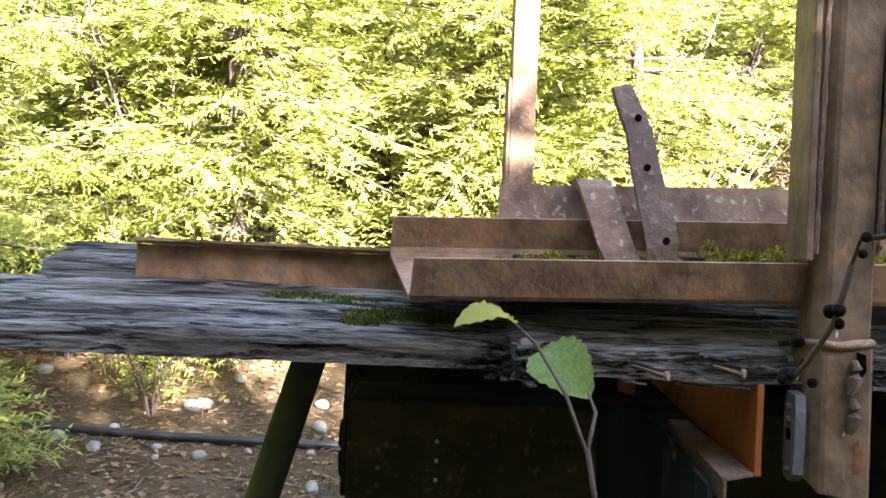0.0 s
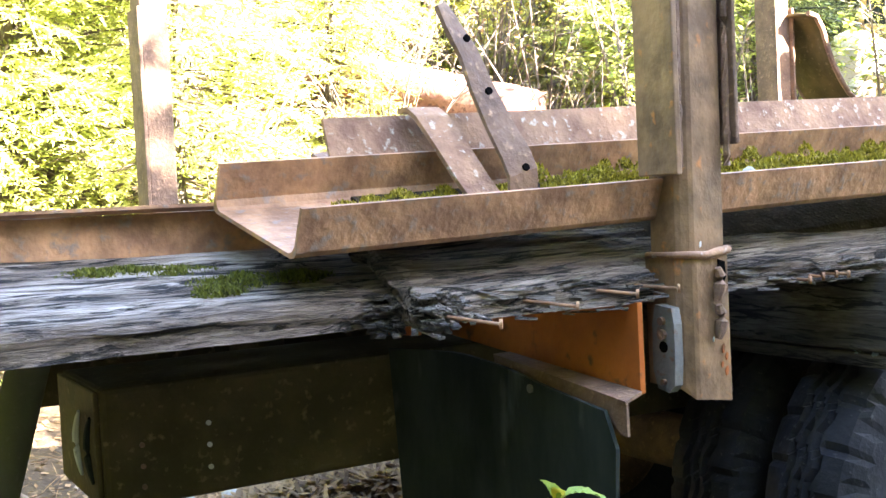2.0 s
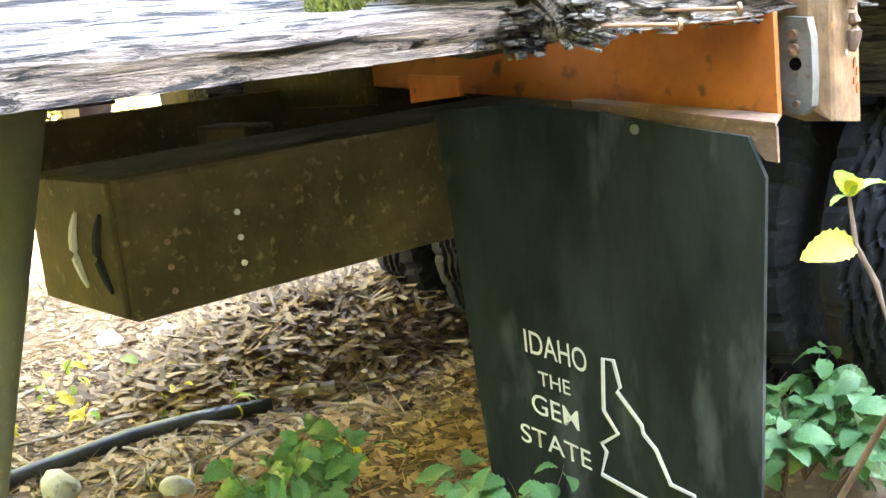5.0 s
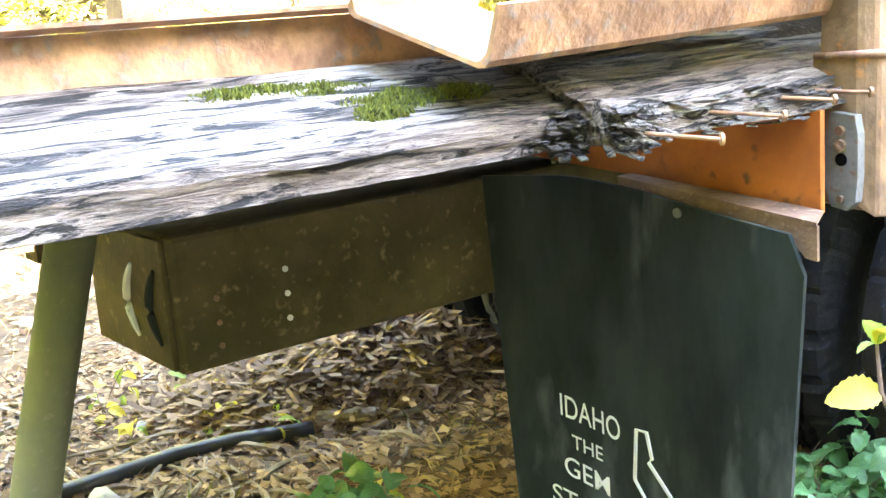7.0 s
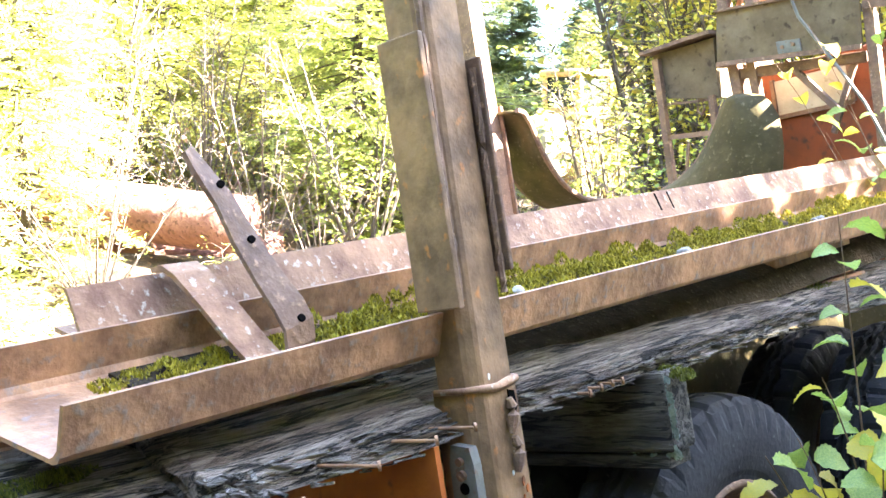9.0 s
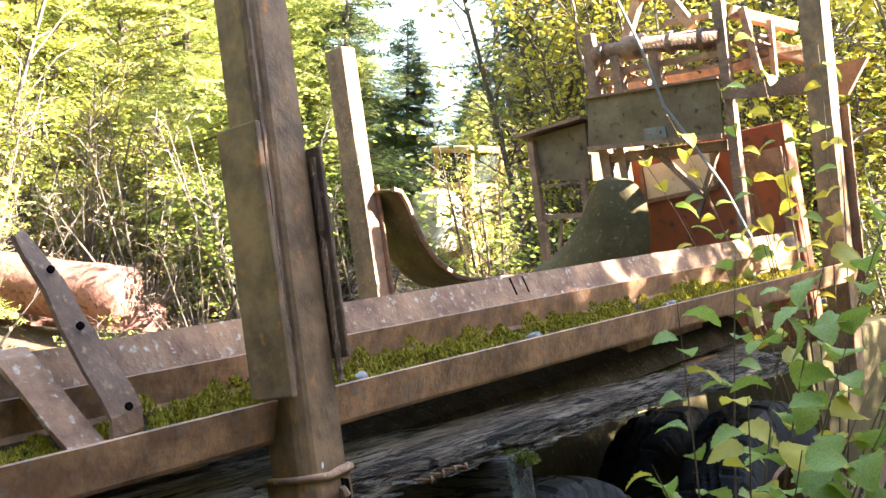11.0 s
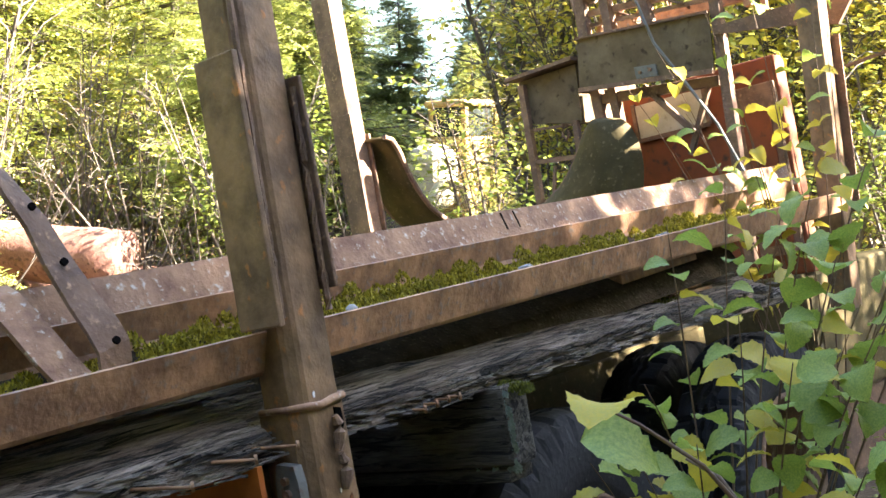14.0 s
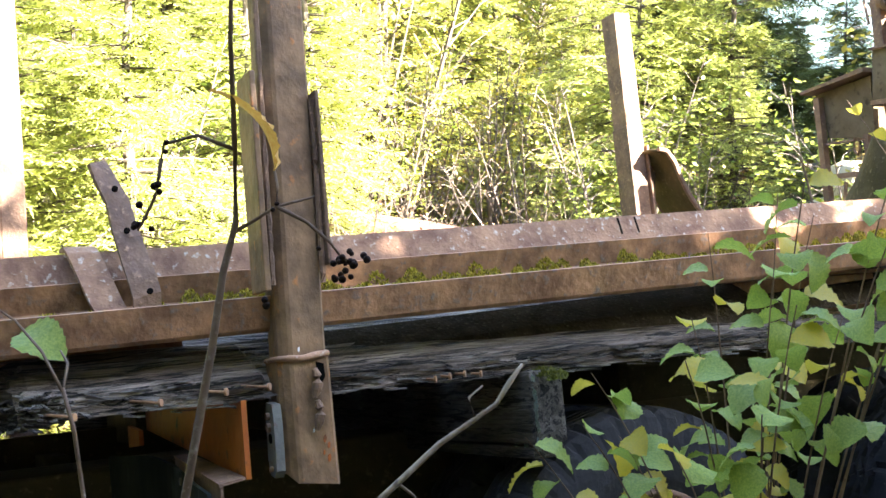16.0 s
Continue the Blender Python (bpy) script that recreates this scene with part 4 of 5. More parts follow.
def old_cab():
    """An abandoned vehicle far back in the bushes, seen from its front quarter."""
    t = thing("old_truck_cab", "abandoned tan truck cab overgrown by bushes", "vehicle", (CAB_X, CAB_Y, 0.4), FLAT)
    x, y = CAB_X, CAB_Y
    part("body", box(bmesh.new(), x, x + 0.8, y - 0.34, y + 0.34, 0.4, 1.78, 0.06), TAN, t)
    part("roof", box(bmesh.new(), x - 0.06, x + 0.88, y - 0.38, y + 0.38, 2.2, 2.3, 0.04), TAN, t, "faded tan roof")
    for px in (x, x + 0.72):
        for py in (y - 0.34, y + 0.26):
            part("pillar", box(bmesh.new(), px, px + 0.08, py, py + 0.08, 1.77, 2.21, 0.01), TAN, t)
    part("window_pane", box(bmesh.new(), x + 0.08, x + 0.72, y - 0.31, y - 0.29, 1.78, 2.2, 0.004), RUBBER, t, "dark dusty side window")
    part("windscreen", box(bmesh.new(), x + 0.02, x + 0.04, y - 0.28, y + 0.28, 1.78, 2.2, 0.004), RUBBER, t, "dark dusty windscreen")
    part("hood", box(bmesh.new(), x - 0.7, x - 0.01, y - 0.3, y + 0.3, 0.75, 1.68, 0.22), PANE, t, "pale rounded hood")
    for py in (y - 0.42, y + 0.32):
        b = bmesh.new()
        sheet(b, [[(x - 0.45 + 0.42 * math.cos(a), py, 0.75 + 0.42 * math.sin(a)), (x - 0.45 + 0.42 * math.cos(a), py + 0.14, 0.75 + 0.42 * math.sin(a))] for a in (math.pi * k / 10 for k in range(11))], 0.02)
        part("fender", b, PANE, t, "pale curved front fender", True)


old_cab()


def fallen_log(a, b, r, seed):
    t = thing("log", "reddish barked log lying among the brush", "log", a, FLAT, group="logs")
    a, b = Vector(a), Vector(b)
    pts = [a.lerp(b, k / 12) + Vector((0, 0, 0.02 * noise.noise((k * 0.6, seed, 0)))) for k in range(13)]
    part("trunk", tube(bmesh.new(), pts, [r * (1 + 0.06 * noise.noise((k, seed, 1))) for k in range(13)], 24), LOG, t, smooth=True)


fallen_log((4.5, 6.9, 0.72), (3.2, 9.6, 1.0), 0.27, 1)
fallen_log((5.4, 7.6, 0.32), (2.4, 9.3, 0.55), 0.24, 2)


# ---- trees and bushes ----
def conifer_meshes(tall, seed, blades, needle):
    """A young fir: tapered trunk, and whorls of drooping sprays set with needles."""
    rnd = random.Random(seed)
    wood = bmesh.new()
    tube(wood, [(0.03 * math.sin(k), 0.03 * math.cos(k * 2), tall * k / 8) for k in range(9)], [0.018 * tall * (1 - k / 8.3) + 0.008 for k in range(9)], 8)
    verts, faces = [], []
    z = 0.25
    while z < tall * 0.985:
        f = 1 - z / tall
        reach = (0.25 + 0.30 * tall * f ** 0.8) * (0.75 if z < 0.8 else 1)
        for _ in range(rnd.choice((4, 5, 5, 6))):
            a = rnd.uniform(0, 6.283)
            ln = reach * rnd.uniform(0.65, 1.1)
            rise = 0.25 - 0.4 * f + rnd.uniform(-0.22, 0.22)
            way = Vector((math.cos(a), math.sin(a), 0))
            side = Vector((-way.y, way.x, 0))
            tips = [Vector((0, 0, z)) + way * ln * u + Vector((0, 0, ln * (rise * u - 0.25 * u * u + 0.12 * u ** 3))) for u in (0, 0.35, 0.7, 1.0)]
            if ln > 0.4:
                tube(wood, tips, [0.014 * ln, 0.010 * ln, 0.006 * ln, 0.002], 4)
            count = max(4, int(ln / 0.075))
            for i in range(count):
                u = (i + rnd.random()) / count
                u = 0.18 + 0.82 * u
                base = Vector((0, 0, z)) + way * ln * u + Vector((0, 0, ln * (rise * u - 0.25 * u * u + 0.12 * u ** 3)))
                for sgn in (-1, 1):
                    tl = ln * 0.36 * (1.12 - u) + 0.07
                    tw = (way * rnd.uniform(0.5, 0.9) + side * sgn * rnd.uniform(0.6, 1.0) + Vector((0, 0, rnd.uniform(-0.75, 0.35)))).normalized()
                    out = tw.cross(Vector((0, 0, 1))).normalized()
                    m = max(3, int(blades * tl / 0.3))
                    for j in range(m):
                        p = base + tw * tl * (j + 0.5) / m
                        s2 = 1 if j % 2 else -1
                        d = (tw * 0.8 + out * s2 * rnd.uniform(0.5, 1.1) + Vector((0, 0, rnd.uniform(-0.6, 0.6)))).normalized() * needle * rnd.uniform(0.7, 1.25)
                        w = d.cross(Vector((rnd.uniform(-0.6, 0.6), rnd.uniform(-0.6, 0.6), 1))).normalized() * needle * 0.17
                        k = len(verts)
                        verts += [p - w, p + w, p + d]
                        faces.append((k, k + 1, k + 2))
        z += rnd.uniform(0.08, 0.16) * (0.7 + 0.05 * tall)
    me = bpy.data.meshes.new("trunk")
    wood.to_mesh(me)
    wood.free()
    me.materials.append(BARK)
    return me, [tuple(v) for v in verts], faces


def bush_meshes(tall, spread, stems, leaves, leaf, seed, bare=0.0):
    """Slender stems from one root, forked twigs, and folded pointed leaves."""
    rnd = random.Random(seed)
    wood, verts, faces = bmesh.new(), [], []
    anchors = []
    for _ in range(stems):
        a, r = rnd.uniform(0, 6.283), spread * math.sqrt(rnd.random())
        h = tall * rnd.uniform(0.6, 1.0)
        top = Vector((r * math.cos(a), r * math.sin(a), h))
        bend = Vector((rnd.uniform(-0.1, 0.1), rnd.uniform(-0.1, 0.1), 0)) * tall * 0.5
        pts = [top * u + bend * u * (1 - u) for u in (0, 0.3, 0.6, 0.85, 1)]
        w = 0.004 + 0.0032 * tall
        tube(wood, pts, [w * 1.6, w * 1.2, w * 0.9, w * 0.5, w * 0.2], 5)
        for u in [rnd.uniform(0.2, 1) for _ in range(int(6 + tall * 3))]:
            p = top * u + bend * u * (1 - u)
            d = Vector((rnd.uniform(-1, 1), rnd.uniform(-1, 1), rnd.uniform(-0.1, 0.9))).normalized() * tall * rnd.uniform(0.08, 0.2)
            tube(wood, [p, p + d * 0.5 + Vector((0, 0, 0.02 * tall)), p + d], [w * 0.45, w * 0.3, w * 0.1], 3)
            anchors += [(p + d * k, d) for k in (0.45, 0.7, 0.9, 1.0)]
    for _ in range(int(leaves * (1 - bare))):
        p, d = rnd.choice(anchors)
        p = p + Vector((rnd.gauss(0, 1), rnd.gauss(0, 1), rnd.gauss(0, 0.8))) * leaf * 1.3
        w = Vector((rnd.uniform(-1, 1), rnd.uniform(-1, 1), rnd.uniform(-0.6, 0.3))).normalized()
        n = Vector((rnd.uniform(-0.7, 0.7), rnd.uniform(-0.7, 0.7), 1)).normalized()
        s = w.cross(n).normalized() * leaf * 0.33
        lf = leaf * rnd.uniform(0.6, 1.2)
        k = len(verts)
        verts += [p, p + w * lf * 0.5 + s, p + w * lf, p + w * lf * 0.5 - s]
        faces.append((k, k + 1, k + 2, k + 3))
    me = bpy.data.meshes.new("stem")
    wood.to_mesh(me)
    wood.free()
    me.materials.append(BARK)
    return me, [tuple(v) for v in verts], faces


def plant(name, label, category, meshes, crown_mat, x, y, turn, size, group):
    """A tree or bush from shared meshes, with its root on the ground."""
    trunk, crown = meshes
    ob = new(name)
    ob.matrix_world = Matrix.Translation((x, y, height(x, y) - 0.05)) @ Matrix.Rotation(turn, 4, "Z") @ Matrix.Diagonal((size, size, size, 1))
    tagged(ob, label, category, group)
    for n, me in (("trunk", trunk), ("crown", crown)):
        p = new(n, me)
        p.parent = ob
    return ob


def kind_of(made, mat):
    me, verts, faces = made
    return me, mesh_of("crown", verts, faces, mat)


FIR_A = kind_of(conifer_meshes(4.5, 1, 15, 0.055), NEEDLES)
FIR_B = kind_of(conifer_meshes(7.5, 2, 10, 0.075), NEEDLES)
FIR_TALL = kind_of(conifer_meshes(13.0, 3, 6, 0.14), NEEDLES_SHADE)
raw = bush_meshes(2.6, 0.9, 9, 1500, 0.06, 5)
BUSH_GREEN = kind_of(raw, LEAF_GREEN)
raw = bush_meshes(3.4, 1.0, 10, 1300, 0.06, 6)
BUSH_YELLOW = kind_of(raw, LEAF_YELLOW)
raw = bush_meshes(1.6, 1.1, 14, 260, 0.045, 7)
BRUSH = kind_of(raw, LITTER)
raw = bush_meshes(7.5, 1.9, 9, 5200, 0.10, 8)
ALDER = kind_of(raw, LEAF_MIX)
ALDER_DENSE = kind_of(bush_meshes(6.6, 1.7, 12, 9000, 0.15, 9), LEAF_GREEN)

rnd = random.Random(4)
EYE = Vector((-1.2, -1.3))


def ring(kind, name, label, category, mat, places, group, lo=0.85, hi=1.15):
    """Plants at bearings (degrees to the right of the y axis) and distances from where the walk stands."""
    for bearing, far in places:
        x, y = EYE.x + far * math.sin(radians(bearing)), EYE.y + far * math.cos(radians(bearing))
        low = 0.36 if 43 < bearing < 55 and far > 12.5 else 1.0  # a gap in the tree line
        plant(name, label, category, kind, mat, x, y, rnd.uniform(0, 6.28), low * rnd.uniform(lo, hi), group)


ring(FIR_A, "fir_tree", "young sunlit fir tree with drooping branches", "tree", NEEDLES,
     ((-24, 5.2), (-14, 7.2), (-4, 8.2), (4, 10.5), (12, 9.2), (20, 11.5), (24, 9.8), (41, 12.0), (44, 13), (46, 11.9), (-6, 6.9), (8, 7.4), (16, 7.0), (-10, 9.5), (-32, 6.5)), "fir trees")
ring(FIR_B, "fir_tree", "sunlit fir tree with light green needles", "tree", NEEDLES,
     ((-28, 11), (-17, 12), (-8, 12.5), (0, 13.5), (7, 15), (15, 14), (23, 16), (30, 15), (38, 15), (45, 17), (53, 16.5), (60, 18), (66, 20), (72, 17)), "fir trees")
ring(FIR_TALL, "fir_tree", "tall dark fir tree at the back", "tree", NEEDLES_SHADE,
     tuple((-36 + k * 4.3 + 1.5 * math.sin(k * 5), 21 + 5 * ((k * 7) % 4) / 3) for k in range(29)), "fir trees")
ring(ALDER, "alder_tree", "slender alder tree with turning leaves", "tree", LEAF_MIX,
     ((17, 18), (27, 13.5), (33, 17), (54, 15), (57, 13), (62, 13), (68, 12), (74, 11), (80, 12), (51, 20), (36, 22)), "alder trees")
ALDER_YELLOW = kind_of(bush_meshes(6.5, 1.6, 9, 4200, 0.10, 12), LEAF_YELLOW)
ring(ALDER_YELLOW, "alder_tree", "slender alder tree with yellow leaves", "tree", LEAF_YELLOW,
     ((61, 11.5), (65, 10.6), (69, 11), (73, 10), (78, 9.2)), "alder trees", 0.7, 0.95)
ring(BUSH_GREEN, "bush", "green leafy bush at the edge of the woods", "bush", LEAF_GREEN,
     ((-20, 9), (2, 8.6), (15, 8.0), (28, 11.5), (41, 10), (55, 9.0), (60, 10), (65, 9.5), (71, 8.5), (44, 10.5), (-9, 7.0), (76, 7.5), (50.5, 13.4), (53, 14.2), (52, 12.8)), "bushes")
ring(BUSH_YELLOW, "bush", "bush with yellow autumn leaves", "bush", LEAF_YELLOW,
     ((29, 13), (33, 12.6), (25.5, 12.5), (63, 12.2), (36, 14), (70, 10.4), (57, 11.5), (75, 9.5)), "bushes", 0.8, 1.25)
ring(BRUSH, "brush", "dry grey-brown dead brush", "brush", LITTER,
     tuple((-2 + k * 2.9, 8.4 + 3.4 * ((k * 5) % 7) / 6 + (1.5 if k > 11 else 0)) for k in range(27)), "dry brush")
ring(BUSH_GREEN, "bush", "low sunlit green bush on the bank", "bush", LEAF_GREEN,
     tuple((-27 + k * 3.1 + 2 * math.sin(k * 4), 5.6 + 2.0 * ((k * 5) % 6) / 5) for k in range(24)), "bushes", 0.28, 0.5)
for x, y, size in ((1.75, -0.75, 0.34), (2.3, -0.8, 0.4), (2.9, -0.95, 0.42), (3.6, -0.85, 0.4), (4.3, -0.7, 0.45), (3.3, -1.5, 0.5), (4.6, -1.6, 0.55), (5.4, -0.6, 0.6), (6.2, 0.6, 0.7), (6.6, 1.8, 0.8)):
    plant("bush", "low leafy bush beside the truck", "bush", BUSH_GREEN, LEAF_GREEN, x, y, rnd.uniform(0, 6.28), size, "bushes")
# woods behind the walk, which keep the near side of the truck in shade
for x, y, size in ((0.2, -5.2, 0.9), (1.6, -5.0, 0.92), (2.9, -5.3, 0.9), (4.1, -5.0, 0.93), (-1.2, -5.4, 0.9), (2.2, -6.8, 1.0), (3.6, -6.9, 1.0), (0.8, -6.8, 1.0), (4.7, -7.2, 1.08), (5.7, -7.3, 0.92),
                   (5.3, -5.2, 0.72), (6.5, -5.4, 0.71), (7.8, -5.2, 0.71), (9.2, -5.4, 0.72), (7.1, -6.6, 0.78), (8.5, -6.8, 0.78)):
    plant("alder_tree", "dense leafy alder tree beside the path", "tree", ALDER_DENSE, LEAF_GREEN, x, y, rnd.uniform(0, 6.28), size, "alder trees")
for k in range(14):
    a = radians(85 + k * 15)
    plant("fir_tree", "tall dark fir tree at the back", "tree", FIR_TALL, NEEDLES_SHADE, EYE.x + 17 * math.sin(a) * (1.5 if k < 7 else 1), EYE.y + 17 * math.cos(a) * 1.2 - 4, k, 0.75, "fir trees")

# Unseen ring of firs, added to cut low sky light from behind.
for k in range(26):
    a, far = 82 + k * 9.5, (8.2, 10.5, 12.5)[k % 3]
    if 96 < a < 142:
        far += 13
    a = radians(a)
    plant("fir_tree", "unseen fir tree added behind the path to block low sky light", "tree", FIR_B, NEEDLES, EYE.x + far * math.sin(a) * (1.6 if k < 3 else 1), EYE.y + far * math.cos(a), k * 2.0, 0.95, "fir trees")

# Tall firs added out of view, so that faces towards -x get darker.
for bearing, far, size in ((214, 9.0, 0.95), (228, 8.0, 1.0), (240, 8.6, 1.05), (252, 7.6, 1.0), (264, 8.6, 1.05), (276, 7.8, 1.0), (288, 8.8, 0.95), (299, 9.0, 0.8), (310, 8.6, 0.62), (321, 8.6, 0.55)):
    plant("fir_tree", "tall fir tree out of view, added to block sky light from the west", "tree", FIR_TALL, NEEDLES_SHADE, EYE.x + far * math.sin(radians(bearing)), EYE.y + far * math.cos(radians(bearing)), bearing, size, "fir trees")

# far wooded ridge; the haze of distance is put into its bluish colours
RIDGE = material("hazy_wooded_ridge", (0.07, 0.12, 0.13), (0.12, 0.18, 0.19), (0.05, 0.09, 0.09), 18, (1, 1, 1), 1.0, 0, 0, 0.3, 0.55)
verts, faces = [], []
for i in range(61):
    a = radians(-60 + i * 3)
    for j in range(6):
        d = 260 + j * 45
        verts.append((d * math.sin(a), d * math.cos(a), -2 + 21 * j * (1 + 0.35 * noise.noise((i * 0.2, j * 0.4, 7)))))
for i in range(60):
    for j in range(5):
        k = i * 6 + j
        faces.append((k, k + 6, k + 7, k + 1))
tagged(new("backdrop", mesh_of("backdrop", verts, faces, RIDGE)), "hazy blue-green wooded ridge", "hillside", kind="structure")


# ---- plants close to the walk ----
def leaf_material(name, base, second, vein, through=0.35):
    return material(name, base, second, vein, 0.05, (1, 1, 1), 0.5, 0, 0.25, 90, 0.62, through)


HAZEL_GREEN = leaf_material("hazel_leaf_green", (0.19, 0.29, 0.05), (0.34, 0.42, 0.075), (0.42, 0.46, 0.14), 0.4)
HAZEL_YELLOW = leaf_material("hazel_leaf_yellow", (0.58, 0.46, 0.05), (0.48, 0.42, 0.06), (0.55, 0.30, 0.06), 0.45)
LEAF_DARK = leaf_material("dark_green_leaf", (0.05, 0.15, 0.05), (0.09, 0.22, 0.07), (0.16, 0.28, 0.12), 0.25)
LEAF_ORANGE = leaf_material("withered_orange_leaf", (0.60, 0.30, 0.05), (0.66, 0.40, 0.09), (0.34, 0.15, 0.05))
TWIG = material("dry_twig", (0.17, 0.12, 0.08), (0.32, 0.25, 0.18), (0.10, 0.07, 0.05), 0.06, (1, 1, 1), 0.85, 0, 0.4, 80, 0.6)
STEM = material("brown_twig_bark", (0.11, 0.065, 0.04), (0.19, 0.125, 0.085), (0.26, 0.20, 0.15), 0.05, (1, 1, 1), 0.8, 0, 0.2, 120, 0.6)


def leaf_mesh(mat, seed, round_=0.42, fold=0.18, teeth=0.035):
    """A broad toothed leaf one unit long along x, rounded at the base, folded on its midrib, with rippled sides."""
    rnd = random.Random(seed)
    n = 16
    verts, faces = [], []
    for i in range(n + 1):
        u = i / n
        w = round_ * (min(1.0, u / 0.34) ** 0.5 if u < 0.34 else (1 - ((u - 0.34) / 0.66) ** 2.3) ** 0.8)
        w += teeth if i % 2 and 0 < i < n else 0
        arch = 0.12 * math.sin(math.pi * u) - 0.22 * u * u
        curl = 0.03 * rnd.uniform(-1, 1)
        verts += [(u - 0.05 * w, -w, arch + fold * w + curl + 0.02 * (i % 2)), (u, -w * 0.5, arch + fold * w * 0.5 - 0.012), (u, 0, arch),
                  (u, w * 0.5, arch + fold * w * 0.5 - 0.012), (u - 0.05 * w, w, arch + fold * w - curl + 0.02 * (i % 2))]
    for i in range(n):
        for j in range(4):
            k = i * 5 + j
            faces.append((k, k + 1, k + 6, k + 5))
    me = mesh_of("leaf", verts, faces, mat)
    me.shade_smooth()
    return me


HAZEL = [leaf_mesh(HAZEL_GREEN, 1), leaf_mesh(HAZEL_GREEN, 2, 0.46), leaf_mesh(HAZEL_YELLOW, 3), leaf_mesh(HAZEL_GREEN, 4, 0.40, 0.3)]
VINE = [leaf_mesh(HAZEL_YELLOW, 5, 0.32), leaf_mesh(HAZEL_YELLOW, 6, 0.28, 0.35), leaf_mesh(HAZEL_GREEN, 7, 0.3)]
LOW = [leaf_mesh(LEAF_DARK, 8, 0.3, 0.15, 0.02), leaf_mesh(LEAF_DARK, 9, 0.34, 0.2, 0.02)]


def put_leaf(parent, me, at, way, size, rnd):
    """One leaf from its stalk's end, pointing along way, with its face roughly up."""
    q = Vector(way).to_track_quat("X", "Z").to_matrix().to_4x4()
    ob = new("leaf", me)
    ob.parent = parent
    ob.matrix_local = Matrix.Translation(Vector(at) - BASE[parent.name]) @ q @ Matrix.Rotation(rnd.uniform(-0.7, 0.7), 4, "X") @ Matrix.Diagonal((size, size, size, 1))
    return ob


def sapling(name, label, root, tips, leaves, meshes, size, seed, thick=0.005, start=0.4):
    """Stems that rise from one root and arch to their tips, with leaves along the upper part."""
    rnd = random.Random(seed)
    t = thing(name, label, "plant", root, FLAT)
    root = Vector(root)
    for tip in tips:
        tip = Vector(tip)
        mid = root.lerp(tip, 0.55) + Vector((rnd.uniform(-0.05, 0.05), rnd.uniform(-0.05, 0.05), 0.18 * (tip.z - root.z)))
        pts = [root * (1 - u) ** 2 + mid * 2 * u * (1 - u) + tip * u * u for u in (k / 10 for k in range(11))]
        part("stem", tube(bmesh.new(), pts, [thick * (1.1 - 0.085 * k) for k in range(11)], 6), STEM, t)
        for k in range(leaves):
            u = start + (1 - start) * (k + rnd.random() * 0.6) / leaves
            p = root * (1 - u) ** 2 + mid * 2 * u * (1 - u) + tip * u * u
            way = Vector((rnd.uniform(-1, 1), rnd.uniform(-1, 1), rnd.uniform(-0.5, 0.25))).normalized()
            put_leaf(t, rnd.choice(meshes), p + way * 0.01, way, size * rnd.uniform(0.6, 1.15), rnd)
    return t


def aside(bearing, far, z):
    return (EYE.x + far * math.sin(radians(bearing)), EYE.y + far * math.cos(radians(bearing)), z)


sapling("hazel_sapling", "hazel sapling with green and yellowing leaves", (1.05, -0.40, 0.05),
        [aside(*p) for p in ((60, 1.9, 1.05), (63, 2.0, 1.18), (66, 1.8, 1.12), (68, 2.1, 1.30), (71, 1.9, 1.25), (73, 2.1, 1.42), (76, 2.0, 1.36), (79, 2.2, 1.58),
                             (75, 1.7, 1.12), (62, 2.2, 1.0), (70, 2.3, 1.1), (78, 1.8, 1.2), (74, 2.3, 1.3), (77, 2.4, 1.5), (80, 2.0, 1.0), (82, 2.3, 1.2), (77, 2.3, 0.95), (74, 2.4, 0.9),
                             (64, 2.5, 1.45), (67, 2.6, 1.55), (70, 2.5, 1.5), (72, 2.3, 1.62), (75, 2.5, 1.72), (78, 2.4, 1.78), (81, 2.3, 1.7))], 9, HAZEL, 0.088, 31, 0.004, 0.5)
sapling("climbing_vine", "thin woody vine with yellow autumn leaves", (3.05, 0.05, 0.0),
        [aside(*p) for p in ((61.5, 4.1, 1.85), (63, 4.2, 2.0), (64.5, 4.2, 1.75), (65.5, 4.1, 2.12), (66.5, 4.2, 1.9), (67.5, 4.1, 1.62), (68.5, 4.2, 2.05), (69.5, 4.2, 1.72), (66, 4.0, 1.45), (64, 4.0, 1.6),
                             (70.5, 4.2, 2.25), (71.5, 4.1, 1.95), (67.2, 4.1, 2.3))], 7, VINE, 0.095, 32, 0.004, 0.5)


SHOOT = ((-0.55, -0.517, 0.805), (-0.547, -0.466, 0.909), (-0.557, -0.442, 0.947), (-0.548, -0.421, 0.996))


def stem(parent, points, radii, mat=STEM, name="stem"):
    part(name, tube(bmesh.new(), points, radii, 7), mat, parent, smooth=True)


rnd = random.Random(40)
t = thing("seedling", "slim sapling with two broad green leaves", "plant", (-0.45, -1.15, 0.2), FLAT)
stem(t, [(-0.45, -1.15, 0.2), (-0.50, -1.13, 0.8), (-0.553, -1.11, 1.34), (-0.562, -1.10, 1.385)], [0.0032, 0.0028, 0.0023, 0.0022])
stem(t, [(-0.562, -1.10, 1.38), (-0.578, -1.07, 1.42), (-0.60, -1.03, 1.45), (-0.617, -1.012, 1.463)], [0.0019, 0.0017, 0.0014, 0.001])
stem(t, [(-0.562, -1.10, 1.38), (-0.552, -1.07, 1.405), (-0.556, -1.045, 1.416)], [0.0019, 0.0016, 0.001])
